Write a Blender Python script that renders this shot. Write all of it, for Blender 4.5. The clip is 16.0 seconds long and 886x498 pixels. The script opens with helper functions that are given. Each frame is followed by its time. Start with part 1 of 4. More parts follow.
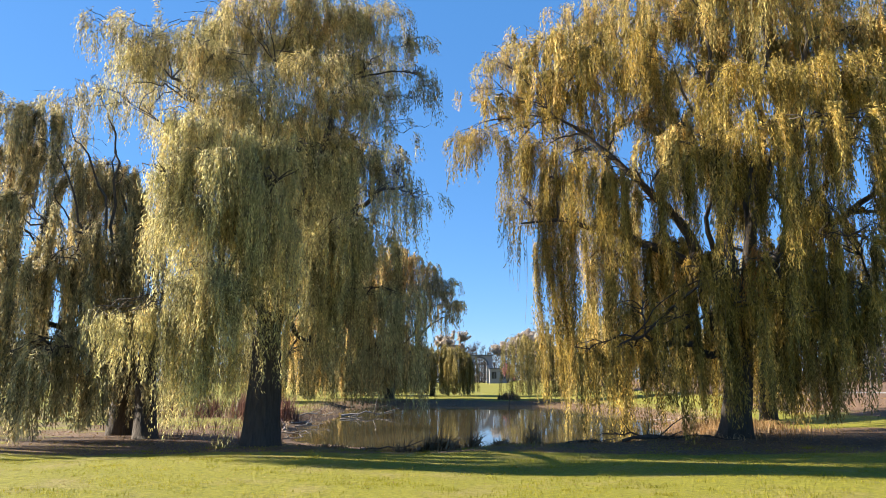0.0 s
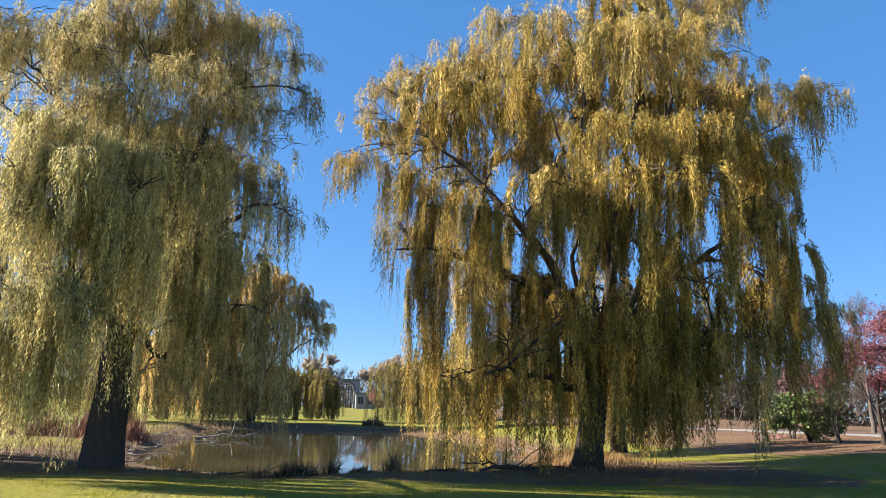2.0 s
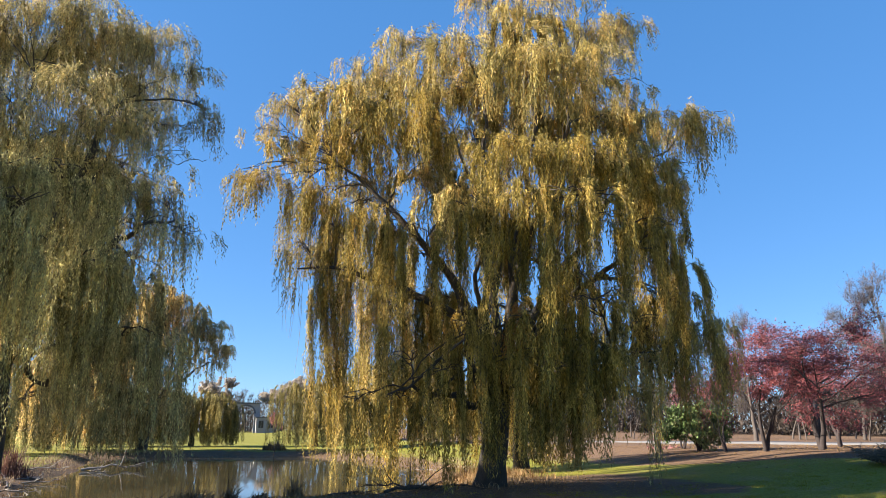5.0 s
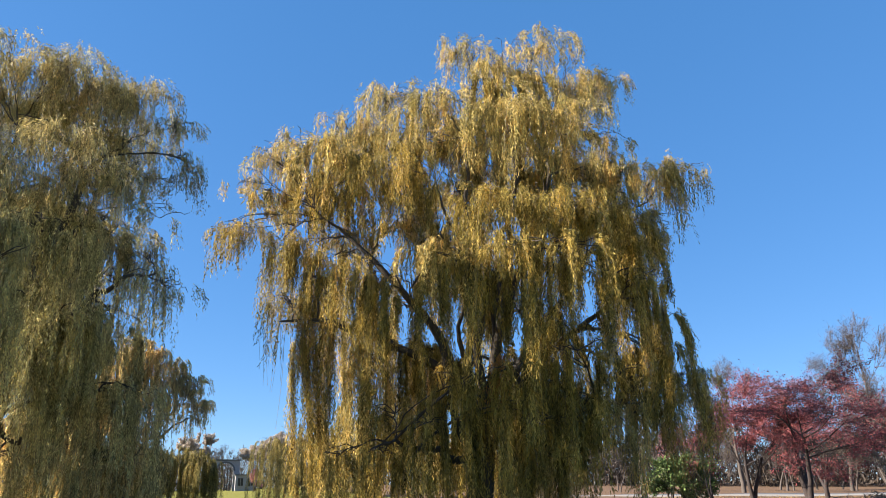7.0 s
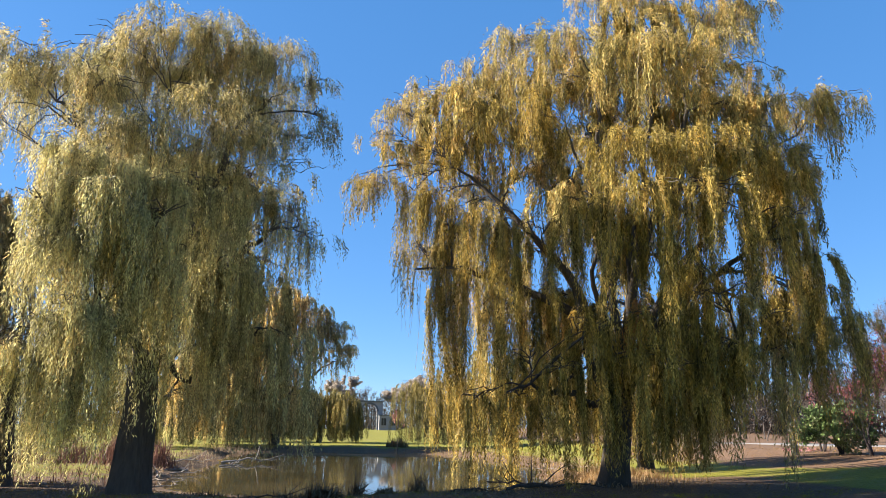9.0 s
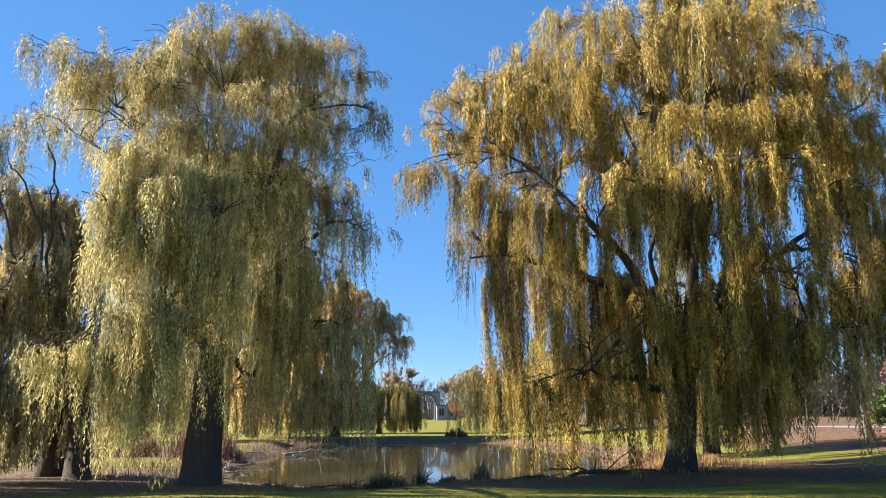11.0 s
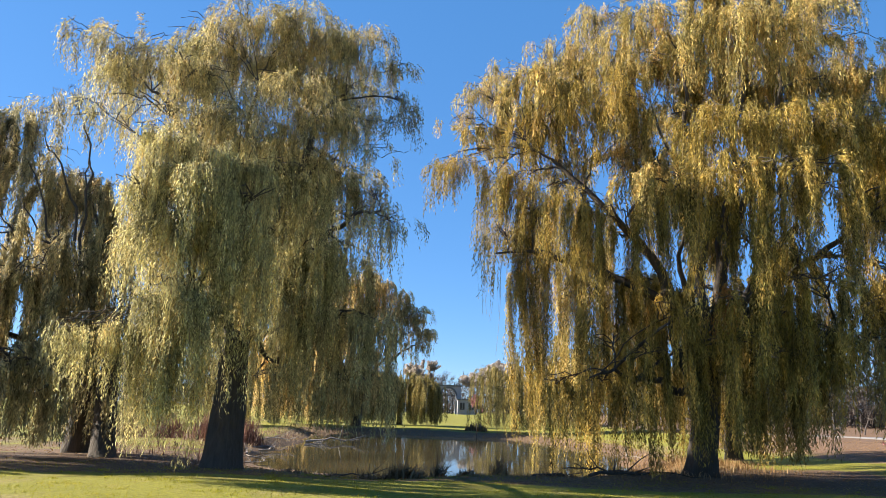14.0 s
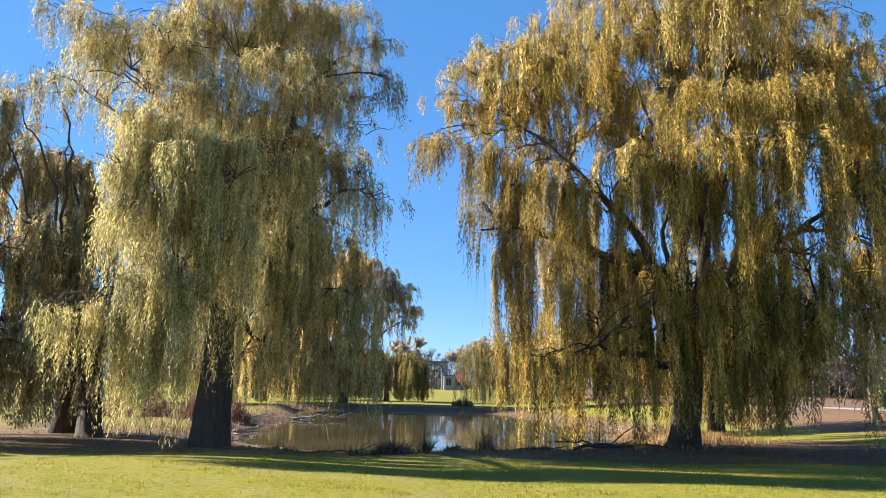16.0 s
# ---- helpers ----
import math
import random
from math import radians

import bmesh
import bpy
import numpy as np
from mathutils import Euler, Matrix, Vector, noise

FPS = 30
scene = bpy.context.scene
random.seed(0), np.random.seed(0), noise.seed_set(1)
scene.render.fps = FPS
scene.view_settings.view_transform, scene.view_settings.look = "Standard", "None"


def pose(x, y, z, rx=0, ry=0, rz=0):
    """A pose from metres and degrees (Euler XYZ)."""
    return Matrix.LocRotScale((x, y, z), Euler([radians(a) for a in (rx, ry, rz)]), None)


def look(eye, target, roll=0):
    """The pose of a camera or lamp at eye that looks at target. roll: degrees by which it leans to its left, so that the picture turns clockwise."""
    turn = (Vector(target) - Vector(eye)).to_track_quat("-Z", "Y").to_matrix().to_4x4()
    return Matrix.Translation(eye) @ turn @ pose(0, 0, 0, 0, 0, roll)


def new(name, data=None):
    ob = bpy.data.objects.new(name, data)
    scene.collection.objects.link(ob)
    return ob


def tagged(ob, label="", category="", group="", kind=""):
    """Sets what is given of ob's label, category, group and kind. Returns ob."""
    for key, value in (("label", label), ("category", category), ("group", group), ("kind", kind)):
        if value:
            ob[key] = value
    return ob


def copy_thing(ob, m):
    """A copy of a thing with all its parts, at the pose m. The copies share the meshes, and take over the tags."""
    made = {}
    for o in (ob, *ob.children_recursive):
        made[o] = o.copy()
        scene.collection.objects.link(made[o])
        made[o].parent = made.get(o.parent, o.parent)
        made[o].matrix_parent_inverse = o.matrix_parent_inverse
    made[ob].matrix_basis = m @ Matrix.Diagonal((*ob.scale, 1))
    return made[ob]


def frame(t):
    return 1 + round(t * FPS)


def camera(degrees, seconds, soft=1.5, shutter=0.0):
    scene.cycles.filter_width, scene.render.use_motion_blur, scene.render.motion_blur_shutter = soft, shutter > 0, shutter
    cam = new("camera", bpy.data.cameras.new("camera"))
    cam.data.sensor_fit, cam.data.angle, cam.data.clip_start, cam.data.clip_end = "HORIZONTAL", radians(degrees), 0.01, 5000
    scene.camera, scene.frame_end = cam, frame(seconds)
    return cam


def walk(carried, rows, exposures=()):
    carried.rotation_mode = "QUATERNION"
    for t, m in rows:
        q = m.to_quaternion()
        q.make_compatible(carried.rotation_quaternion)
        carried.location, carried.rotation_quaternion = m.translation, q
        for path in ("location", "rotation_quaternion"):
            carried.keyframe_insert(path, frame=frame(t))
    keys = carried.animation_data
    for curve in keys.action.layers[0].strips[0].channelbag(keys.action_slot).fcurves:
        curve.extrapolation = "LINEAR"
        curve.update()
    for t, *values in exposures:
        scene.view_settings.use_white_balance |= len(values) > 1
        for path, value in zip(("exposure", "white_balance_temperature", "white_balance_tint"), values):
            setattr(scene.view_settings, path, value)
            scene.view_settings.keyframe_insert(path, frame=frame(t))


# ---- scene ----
# ------------------------------------------------------------ camera
cam = camera(62.4, 16.0, soft=0.55)
walk(cam, [
    (0.0, pose(0.000, 0.000, 1.600, 100.30, -0.01, -0.13)),
    (0.5, pose(0.013, 0.004, 1.600, 100.48, -0.31, -1.11)),
    (1.0, pose(0.034, 0.014, 1.602, 101.06, -0.98, -3.58)),
    (1.5, pose(0.060, 0.033, 1.607, 101.72, -1.59, -7.02)),
    (2.0, pose(0.084, 0.057, 1.615, 102.41, -1.83, -10.36)),
    (2.5, pose(0.100, 0.077, 1.620, 103.00, -1.94, -12.89)),
    (3.0, pose(0.108, 0.087, 1.622, 103.33, -1.67, -14.61)),
    (3.5, pose(0.110, 0.090, 1.620, 103.51, -1.11, -15.99)),
    (6.0, pose(0.098, 0.061, 1.623, 105.74, 0.57, -18.68)),
    (6.5, pose(0.101, 0.059, 1.622, 107.22, 0.99, -19.35)),
    (7.0, pose(0.101, 0.046, 1.618, 108.03, 0.62, -18.81)),
    (7.5, pose(0.096, 0.021, 1.608, 107.41, 0.19, -16.61)),
    (8.0, pose(0.087, -0.004, 1.595, 106.11, -0.22, -13.28)),
    (8.5, pose(0.079, -0.019, 1.586, 104.89, -0.50, -10.47)),
    (9.0, pose(0.074, -0.023, 1.584, 103.87, -0.71, -8.55)),
    (11.5, pose(-0.024, 0.061, 1.540, 103.11, -0.10, -3.19)),
    (12.0, pose(-0.025, 0.057, 1.538, 103.97, -1.05, -2.14)),
    (12.5, pose(-0.025, 0.055, 1.535, 103.99, -1.60, -1.53)),
    (13.0, pose(-0.023, 0.057, 1.533, 103.55, -1.83, -1.58)),
    (13.5, pose(-0.019, 0.059, 1.535, 103.03, -1.95, -2.06)),
    (14.0, pose(-0.014, 0.058, 1.540, 102.61, -2.04, -2.62)),
    (14.5, pose(-0.009, 0.054, 1.546, 102.21, -1.97, -3.26)),
    (15.0, pose(-0.007, 0.051, 1.550, 101.74, -1.76, -3.58)),
    (15.5, pose(-0.007, 0.048, 1.552, 101.26, -1.55, -3.59)),
    (16.0, pose(-0.009, 0.048, 1.553, 100.82, -1.36, -3.64)),
], exposures=[(0.0, 1.98), (1.5, 1.89), (3.5, 1.95), (6.5, 1.93), (7.2, 1.83), (8.5, 1.97), (9.2, 1.97), (11.8, 1.92), (12.5, 1.81), (13.5, 1.88), (14.5, 1.96), (16.0, 2.05)])

# ------------------------------------------------------------ light
SUN_LEFT, SUN_UP = 78.0, 27.0        # degrees to the left of the first view, and above the horizon
world = bpy.data.worlds.new("world")
scene.world = world
world.use_nodes = True
wn = world.node_tree
sky = wn.nodes.new("ShaderNodeTexSky")
sky.sky_type, sky.sun_disc = "NISHITA", False
sky.sun_elevation, sky.sun_rotation = radians(SUN_UP), radians(-SUN_LEFT)
sky.air_density, sky.dust_density, sky.ozone_density = 1.0, 0.25, 5.0
sky.altitude = 2200
background = wn.nodes["Background"]
background.inputs["Strength"].default_value = 0.081
vivid = wn.nodes.new("ShaderNodeHueSaturation")
vivid.inputs["Saturation"].default_value = 1.12
vivid.inputs["Hue"].default_value = 0.502
even = wn.nodes.new("ShaderNodeGamma")
even.inputs["Gamma"].default_value = 0.82
wn.links.new(sky.outputs[0], even.inputs["Color"])
flat = wn.nodes.new("ShaderNodeMix")
flat.data_type = "RGBA"
flat.inputs[0].default_value, flat.inputs[7].default_value = 0.45, (0.47, 1.28, 2.78, 1)
wn.links.new(even.outputs[0], flat.inputs[6])
wn.links.new(flat.outputs[2], vivid.inputs["Color"])
wn.links.new(vivid.outputs[0], background.inputs["Color"])
sun_data = bpy.data.lights.new("sun", "SUN")
sun_data.energy, sun_data.angle, sun_data.color = 5.0, radians(0.55), (1.0, 0.91, 0.77)
sun = new("sun", sun_data)
a, e = radians(SUN_LEFT), radians(SUN_UP)
sun.matrix_world = look((-60 * math.sin(a) * math.cos(e), 60 * math.cos(a) * math.cos(e), 60 * math.sin(e)), (0, 0, 0))


# ------------------------------------------------------------ materials
def material(name):
    m = bpy.data.materials.new(name)
    m.use_nodes = True
    m.node_tree.nodes.clear()
    return m, m.node_tree.nodes, m.node_tree.links


def ramp(nodes, stops):
    r = nodes.new("ShaderNodeValToRGB")
    el = r.color_ramp.elements
    while len(el) < len(stops):
        el.new(0.5)
    for k, (p, c) in zip(el, stops):
        k.position, k.color = p, (*c, 1)
    return r


def noise_node(nodes, links, coord, scale, detail=4.0, rough=0.6, stretch=None):
    n = nodes.new("ShaderNodeTexNoise")
    n.inputs["Scale"].default_value, n.inputs["Detail"].default_value, n.inputs["Roughness"].default_value = scale, detail, rough
    if stretch:
        mp = nodes.new("ShaderNodeMapping")
        mp.inputs["Scale"].default_value = stretch
        links.new(coord, mp.inputs["Vector"])
        coord = mp.outputs["Vector"]
    links.new(coord, n.inputs["Vector"])
    return n


def mixed(nodes, links, fac, c1, c2, mode="MIX"):
    m = nodes.new("ShaderNodeMix")
    m.data_type, m.blend_type = "RGBA", mode
    for sock, v in ((m.inputs[0], fac), (m.inputs[6], c1), (m.inputs[7], c2)):
        if isinstance(v, bpy.types.NodeSocket):
            links.new(v, sock)
        else:
            sock.default_value = (*v, 1) if isinstance(v, tuple) else v
    return m.outputs[2]


def leaf_material(name, stops, patch=0.35, glow=0.38, rough=0.6, stretch=None, sheen=0.22):
    """Thin leaves that let light through; the hue wanders in patches and from leaf to leaf."""
    m, nodes, links = material(name)
    geo = nodes.new("ShaderNodeNewGeometry")
    n = noise_node(nodes, links, geo.outputs["Position"], patch, 3.0, 0.6, stretch)
    add = nodes.new("ShaderNodeMath")
    add.operation = "MULTIPLY_ADD"
    links.new(geo.outputs["Random Per Island"], add.inputs[0])
    add.inputs[1].default_value = 0.34
    links.new(n.outputs["Fac"], add.inputs[2])
    sub = nodes.new("ShaderNodeMath")
    sub.operation = "SUBTRACT"
    links.new(add.outputs[0], sub.inputs[0])
    sub.inputs[1].default_value = 0.17
    r = ramp(nodes, stops)
    links.new(sub.outputs[0], r.inputs["Fac"])
    scramble = nodes.new("ShaderNodeMath")
    scramble.operation = "MULTIPLY_ADD"
    links.new(geo.outputs["Random Per Island"], scramble.inputs[0])
    scramble.inputs[1].default_value, scramble.inputs[2].default_value = 37.0, 0.0
    part_of = nodes.new("ShaderNodeMath")
    part_of.operation = "FRACT"
    links.new(scramble.outputs[0], part_of.inputs[0])
    span = nodes.new("ShaderNodeMapRange")
    span.inputs["To Min"].default_value, span.inputs["To Max"].default_value = 0.78, 1.22
    links.new(part_of.outputs[0], span.inputs["Value"])
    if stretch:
        # Random light and dark by strand, in place of strands shading each other.
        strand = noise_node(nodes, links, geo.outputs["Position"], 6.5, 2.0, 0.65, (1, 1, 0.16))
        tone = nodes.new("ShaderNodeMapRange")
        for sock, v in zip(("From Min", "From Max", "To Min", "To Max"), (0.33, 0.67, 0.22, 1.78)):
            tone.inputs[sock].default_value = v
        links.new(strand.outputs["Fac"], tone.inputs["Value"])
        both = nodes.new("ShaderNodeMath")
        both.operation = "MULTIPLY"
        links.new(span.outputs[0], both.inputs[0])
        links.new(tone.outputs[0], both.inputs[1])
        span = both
    hsv = nodes.new("ShaderNodeHueSaturation")
    links.new(span.outputs[0], hsv.inputs["Value"])
    links.new(r.outputs["Color"], hsv.inputs["Color"])
    r = hsv
    p = nodes.new("ShaderNodeBsdfPrincipled")
    links.new(r.outputs["Color"], p.inputs["Base Color"])
    p.inputs["Roughness"].default_value, p.inputs["Specular IOR Level"].default_value = rough, sheen
    t = nodes.new("ShaderNodeBsdfTranslucent")
    links.new(r.outputs["Color"], t.inputs["Color"])
    mx = nodes.new("ShaderNodeMixShader")
    mx.inputs[0].default_value = glow
    links.new(p.outputs[0], mx.inputs[1])
    links.new(t.outputs[0], mx.inputs[2])
    out = nodes.new("ShaderNodeOutputMaterial")
    links.new(mx.outputs[0], out.inputs["Surface"])
    return m


def solid(name, dark, light, scale=3.0, rough=0.85, bump=0.3, stretch=None, metallic=0.0, fine=None):
    m, nodes, links = material(name)
    co = nodes.new("ShaderNodeNewGeometry")
    n = noise_node(nodes, links, co.outputs["Position"], scale, 6.0, 0.65, stretch)
    r = ramp(nodes, [(0.3, dark), (0.72, light)])
    links.new(n.outputs["Fac"], r.inputs["Fac"])
    p = nodes.new("ShaderNodeBsdfPrincipled")
    big = noise_node(nodes, links, co.outputs["Position"], scale * 0.15, 3.0)
    col = mixed(nodes, links, big.outputs["Fac"], r.outputs["Color"], tuple(0.55 * (u + v) for u, v in zip(dark, light)))
    links.new(col, p.inputs["Base Color"])
    p.inputs["Roughness"].default_value, p.inputs["Metallic"].default_value = rough, metallic
    b = nodes.new("ShaderNodeBump")
    b.inputs["Strength"].default_value, b.inputs["Distance"].default_value = bump, 0.05
    links.new(n.outputs["Fac"], b.inputs["Height"])
    links.new(b.outputs[0], p.inputs["Normal"])
    out = nodes.new("ShaderNodeOutputMaterial")
    links.new(p.outputs[0], out.inputs["Surface"])
    return m


BARK = solid("willow_bark", (0.016, 0.012, 0.009), (0.105, 0.083, 0.064), 6.0, 0.95, 1.0, (2.4, 2.4, 0.28))
TWIG_HAZE = solid("fine_twig_bark", (0.055, 0.042, 0.04), (0.11, 0.085, 0.078), 3.0, 0.9, 0.2)
BARK_PALE = solid("pale_bark", (0.06, 0.05, 0.042), (0.17, 0.145, 0.12), 5.0, 0.95, 0.8, (2.0, 2.0, 0.4))
BARK_RED = solid("crabapple_bark", (0.018, 0.013, 0.013), (0.05, 0.036, 0.034), 6.0, 0.9, 0.6)
TWIG = solid("twig_bark", (0.13, 0.09, 0.045), (0.26, 0.19, 0.09), 4.0, 0.8, 0.2)
TWIG_GREY = solid("bare_twig_bark", (0.045, 0.036, 0.032), (0.105, 0.085, 0.073), 3.0, 0.9, 0.2)
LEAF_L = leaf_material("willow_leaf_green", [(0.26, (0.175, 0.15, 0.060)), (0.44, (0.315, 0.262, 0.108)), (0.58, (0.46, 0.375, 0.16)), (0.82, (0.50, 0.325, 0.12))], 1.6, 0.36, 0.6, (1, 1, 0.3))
# Paler, greener leaf that also puts the sun on these curtains into colour.
LEAF_L_LIT = leaf_material("willow_leaf_green_lit", [(0.26, (0.215, 0.193, 0.082)), (0.44, (0.385, 0.342, 0.15)), (0.58, (0.55, 0.475, 0.215)), (0.82, (0.58, 0.41, 0.16))], 1.6, 0.40, 0.6, (1, 1, 0.3))
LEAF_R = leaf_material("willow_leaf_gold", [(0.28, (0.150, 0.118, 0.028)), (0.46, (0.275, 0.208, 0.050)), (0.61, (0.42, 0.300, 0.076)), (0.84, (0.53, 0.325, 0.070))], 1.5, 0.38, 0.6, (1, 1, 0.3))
# Brighter copy of the gold leaf: sunshine on the crown put into its colour.
LEAF_R_LIT = leaf_material("willow_leaf_gold_lit", [(0.22, (0.15, 0.130, 0.043)), (0.38, (0.29, 0.238, 0.076)), (0.53, (0.46, 0.352, 0.122)), (0.78, (0.56, 0.35, 0.105))], 1.3, 0.36, 0.6, (1, 1, 0.35))
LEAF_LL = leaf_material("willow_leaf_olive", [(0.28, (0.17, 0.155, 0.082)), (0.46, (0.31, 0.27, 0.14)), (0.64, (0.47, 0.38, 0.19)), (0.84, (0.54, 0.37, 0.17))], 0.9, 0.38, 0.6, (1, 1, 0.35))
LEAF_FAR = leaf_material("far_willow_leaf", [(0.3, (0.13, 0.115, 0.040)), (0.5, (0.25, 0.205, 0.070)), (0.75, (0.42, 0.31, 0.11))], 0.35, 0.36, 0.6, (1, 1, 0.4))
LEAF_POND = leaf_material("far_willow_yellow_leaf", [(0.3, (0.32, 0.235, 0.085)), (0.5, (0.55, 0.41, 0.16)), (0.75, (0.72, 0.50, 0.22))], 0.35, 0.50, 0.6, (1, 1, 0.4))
DEAD_LEAF = leaf_material("withered_orange_leaf", [(0.3, (0.26, 0.12, 0.035)), (0.8, (0.50, 0.25, 0.07))], 0.8, 0.3)
BRUSH = leaf_material("reddish_brush", [(0.3, (0.085, 0.042, 0.032)), (0.55, (0.17, 0.085, 0.062)), (0.8, (0.27, 0.15, 0.11))], 0.8, 0.25)
WOOD_HAZE = leaf_material("far_woods", [(0.3, (0.034, 0.026, 0.022)), (0.55, (0.058, 0.044, 0.036)), (0.8, (0.090, 0.068, 0.052))], 0.06, 0.2)
LEAF_RED = leaf_material("crabapple_leaf", [(0.3, (0.12, 0.034, 0.044)), (0.55, (0.22, 0.062, 0.070)), (0.8, (0.40, 0.135, 0.12))], 0.5, 0.22)
LEAF_PINK = leaf_material("pink_leaf", [(0.3, (0.30, 0.12, 0.13)), (0.8, (0.42, 0.20, 0.19))], 0.5, 0.35)
LEAF_TAN = leaf_material("tan_leaf", [(0.3, (0.34, 0.285, 0.24)), (0.8, (0.47, 0.40, 0.34))], 0.15, 0.45)
LEAF_BUSH = leaf_material("bush_leaf", [(0.3, (0.10, 0.16, 0.05)), (0.6, (0.19, 0.25, 0.085)), (0.8, (0.40, 0.36, 0.19))], 0.6, 0.3, 0.4)
STRAW = leaf_material("straw", [(0.3, (0.28, 0.20, 0.10)), (0.6, (0.42, 0.31, 0.18)), (0.85, (0.40, 0.24, 0.15))], 0.6, 0.25)
DEAD = leaf_material("dead_grass", [(0.3, (0.20, 0.115, 0.05)), (0.6, (0.33, 0.20, 0.085)), (0.8, (0.42, 0.28, 0.13))], 0.8, 0.25)
REED = leaf_material("reed", [(0.3, (0.11, 0.072, 0.040)), (0.6, (0.19, 0.128, 0.072)), (0.8, (0.28, 0.20, 0.12))], 1.2, 0.25)
GRASS = leaf_material("grass_blade", [(0.3, (0.172, 0.172, 0.014)), (0.55, (0.268, 0.250, 0.022)), (0.8, (0.355, 0.290, 0.038))], 0.5, 0.45, 0.8, None, 0.15)
FALLEN = leaf_material("fallen_leaf", [(0.3, (0.17, 0.095, 0.04)), (0.6, (0.28, 0.17, 0.065)), (0.85, (0.40, 0.27, 0.09))], 1.0, 0.15)
ROAD = solid("pale_asphalt", (0.14, 0.13, 0.125), (0.21, 0.195, 0.185), 8.0, 0.9, 0.15)
STONE = solid("limestone", (0.20, 0.19, 0.20), (0.29, 0.28, 0.29), 1.2, 0.85, 0.15)
DARK_STONE = solid("dark_stone", (0.06, 0.06, 0.065), (0.12, 0.12, 0.13), 1.5, 0.8, 0.15)
IRON = solid("iron", (0.02, 0.02, 0.02), (0.05, 0.045, 0.04), 6.0, 0.6, 0.1, None, 0.4)
DRIFT = solid("driftwood", (0.16, 0.13, 0.105), (0.33, 0.29, 0.25), 6.0, 0.9, 0.4)


def ground_material():
    m, nodes, links = material("park_ground")
    geo = nodes.new("ShaderNodeNewGeometry")
    pos = geo.outputs["Position"]
    fine = noise_node(nodes, links, pos, 9.0, 8.0, 0.7)
    mid = noise_node(nodes, links, pos, 0.7, 5.0, 0.6)
    grass = ramp(nodes, [(0.3, (0.094, 0.094, 0.010)), (0.5, (0.176, 0.168, 0.015)), (0.7, (0.248, 0.216, 0.028))])
    links.new(fine.outputs["Fac"], grass.inputs["Fac"])
    dry = ramp(nodes, [(0.35, (0.15, 0.13, 0.035)), (0.7, (0.28, 0.22, 0.08))])
    links.new(fine.outputs["Fac"], dry.inputs["Fac"])
    patch = ramp(nodes, [(0.50, (0, 0, 0)), (0.68, (0.8, 0.8, 0.8))])
    links.new(mid.outputs["Fac"], patch.inputs["Fac"])
    col = mixed(nodes, links, patch.outputs["Color"], grass.outputs["Color"], dry.outputs["Color"])
    soil = ramp(nodes, [(0.3, (0.045, 0.027, 0.016)), (0.52, (0.115, 0.070, 0.040)), (0.72, (0.22, 0.145, 0.085))])
    links.new(fine.outputs["Fac"], soil.inputs["Fac"])
    litter = ramp(nodes, [(0.3, (0.065, 0.036, 0.020)), (0.5, (0.14, 0.082, 0.047)), (0.72, (0.235, 0.148, 0.087))])
    links.new(fine.outputs["Fac"], litter.inputs["Fac"])
    for attr, c in (("soil", soil), ("litter", litter)):
        at = nodes.new("ShaderNodeAttribute")
        at.attribute_name = attr
        edge = nodes.new("ShaderNodeMath")
        edge.operation = "MULTIPLY_ADD"
        links.new(mid.outputs["Fac"], edge.inputs[0])
        edge.inputs[1].default_value = 0.9
        links.new(at.outputs["Fac"], edge.inputs[2])
        mask = ramp(nodes, [(0.82, (0, 0, 0)), (1.0, (1, 1, 1))])
        links.new(edge.outputs[0], mask.inputs["Fac"])
        col = mixed(nodes, links, mask.outputs["Color"], col, c.outputs["Color"])
    p = nodes.new("ShaderNodeBsdfPrincipled")
    links.new(col, p.inputs["Base Color"])
    p.inputs["Roughness"].default_value, p.inputs["Specular IOR Level"].default_value = 0.95, 0.25
    b = nodes.new("ShaderNodeBump")
    b.inputs["Strength"].default_value, b.inputs["Distance"].default_value = 0.9, 0.06
    links.new(fine.outputs["Fac"], b.inputs["Height"])
    links.new(b.outputs[0], p.inputs["Normal"])
    out = nodes.new("ShaderNodeOutputMaterial")
    links.new(p.outputs[0], out.inputs["Surface"])
    return m


def water_material():
    m, nodes, links = material("pond_water")
    geo = nodes.new("ShaderNodeNewGeometry")
    n = noise_node(nodes, links, geo.outputs["Position"], 1.6, 3.0, 0.5, (1.0, 0.45, 1.0))
    murk = noise_node(nodes, links, geo.outputs["Position"], 0.25, 3.0)
    r = ramp(nodes, [(0.35, (0.045, 0.038, 0.022)), (0.7, (0.085, 0.070, 0.040))])
    links.new(murk.outputs["Fac"], r.inputs["Fac"])
    p = nodes.new("ShaderNodeBsdfPrincipled")
    links.new(r.outputs["Color"], p.inputs["Base Color"])
    p.inputs["Roughness"].default_value, p.inputs["IOR"].default_value = 0.04, 1.33
    b = nodes.new("ShaderNodeBump")
    b.inputs["Strength"].default_value, b.inputs["Distance"].default_value = 0.12, 0.02
    links.new(n.outputs["Fac"], b.inputs["Height"])
    links.new(b.outputs[0], p.inputs["Normal"])
    out = nodes.new("ShaderNodeOutputMaterial")
    links.new(p.outputs[0], out.inputs["Surface"])
    return m


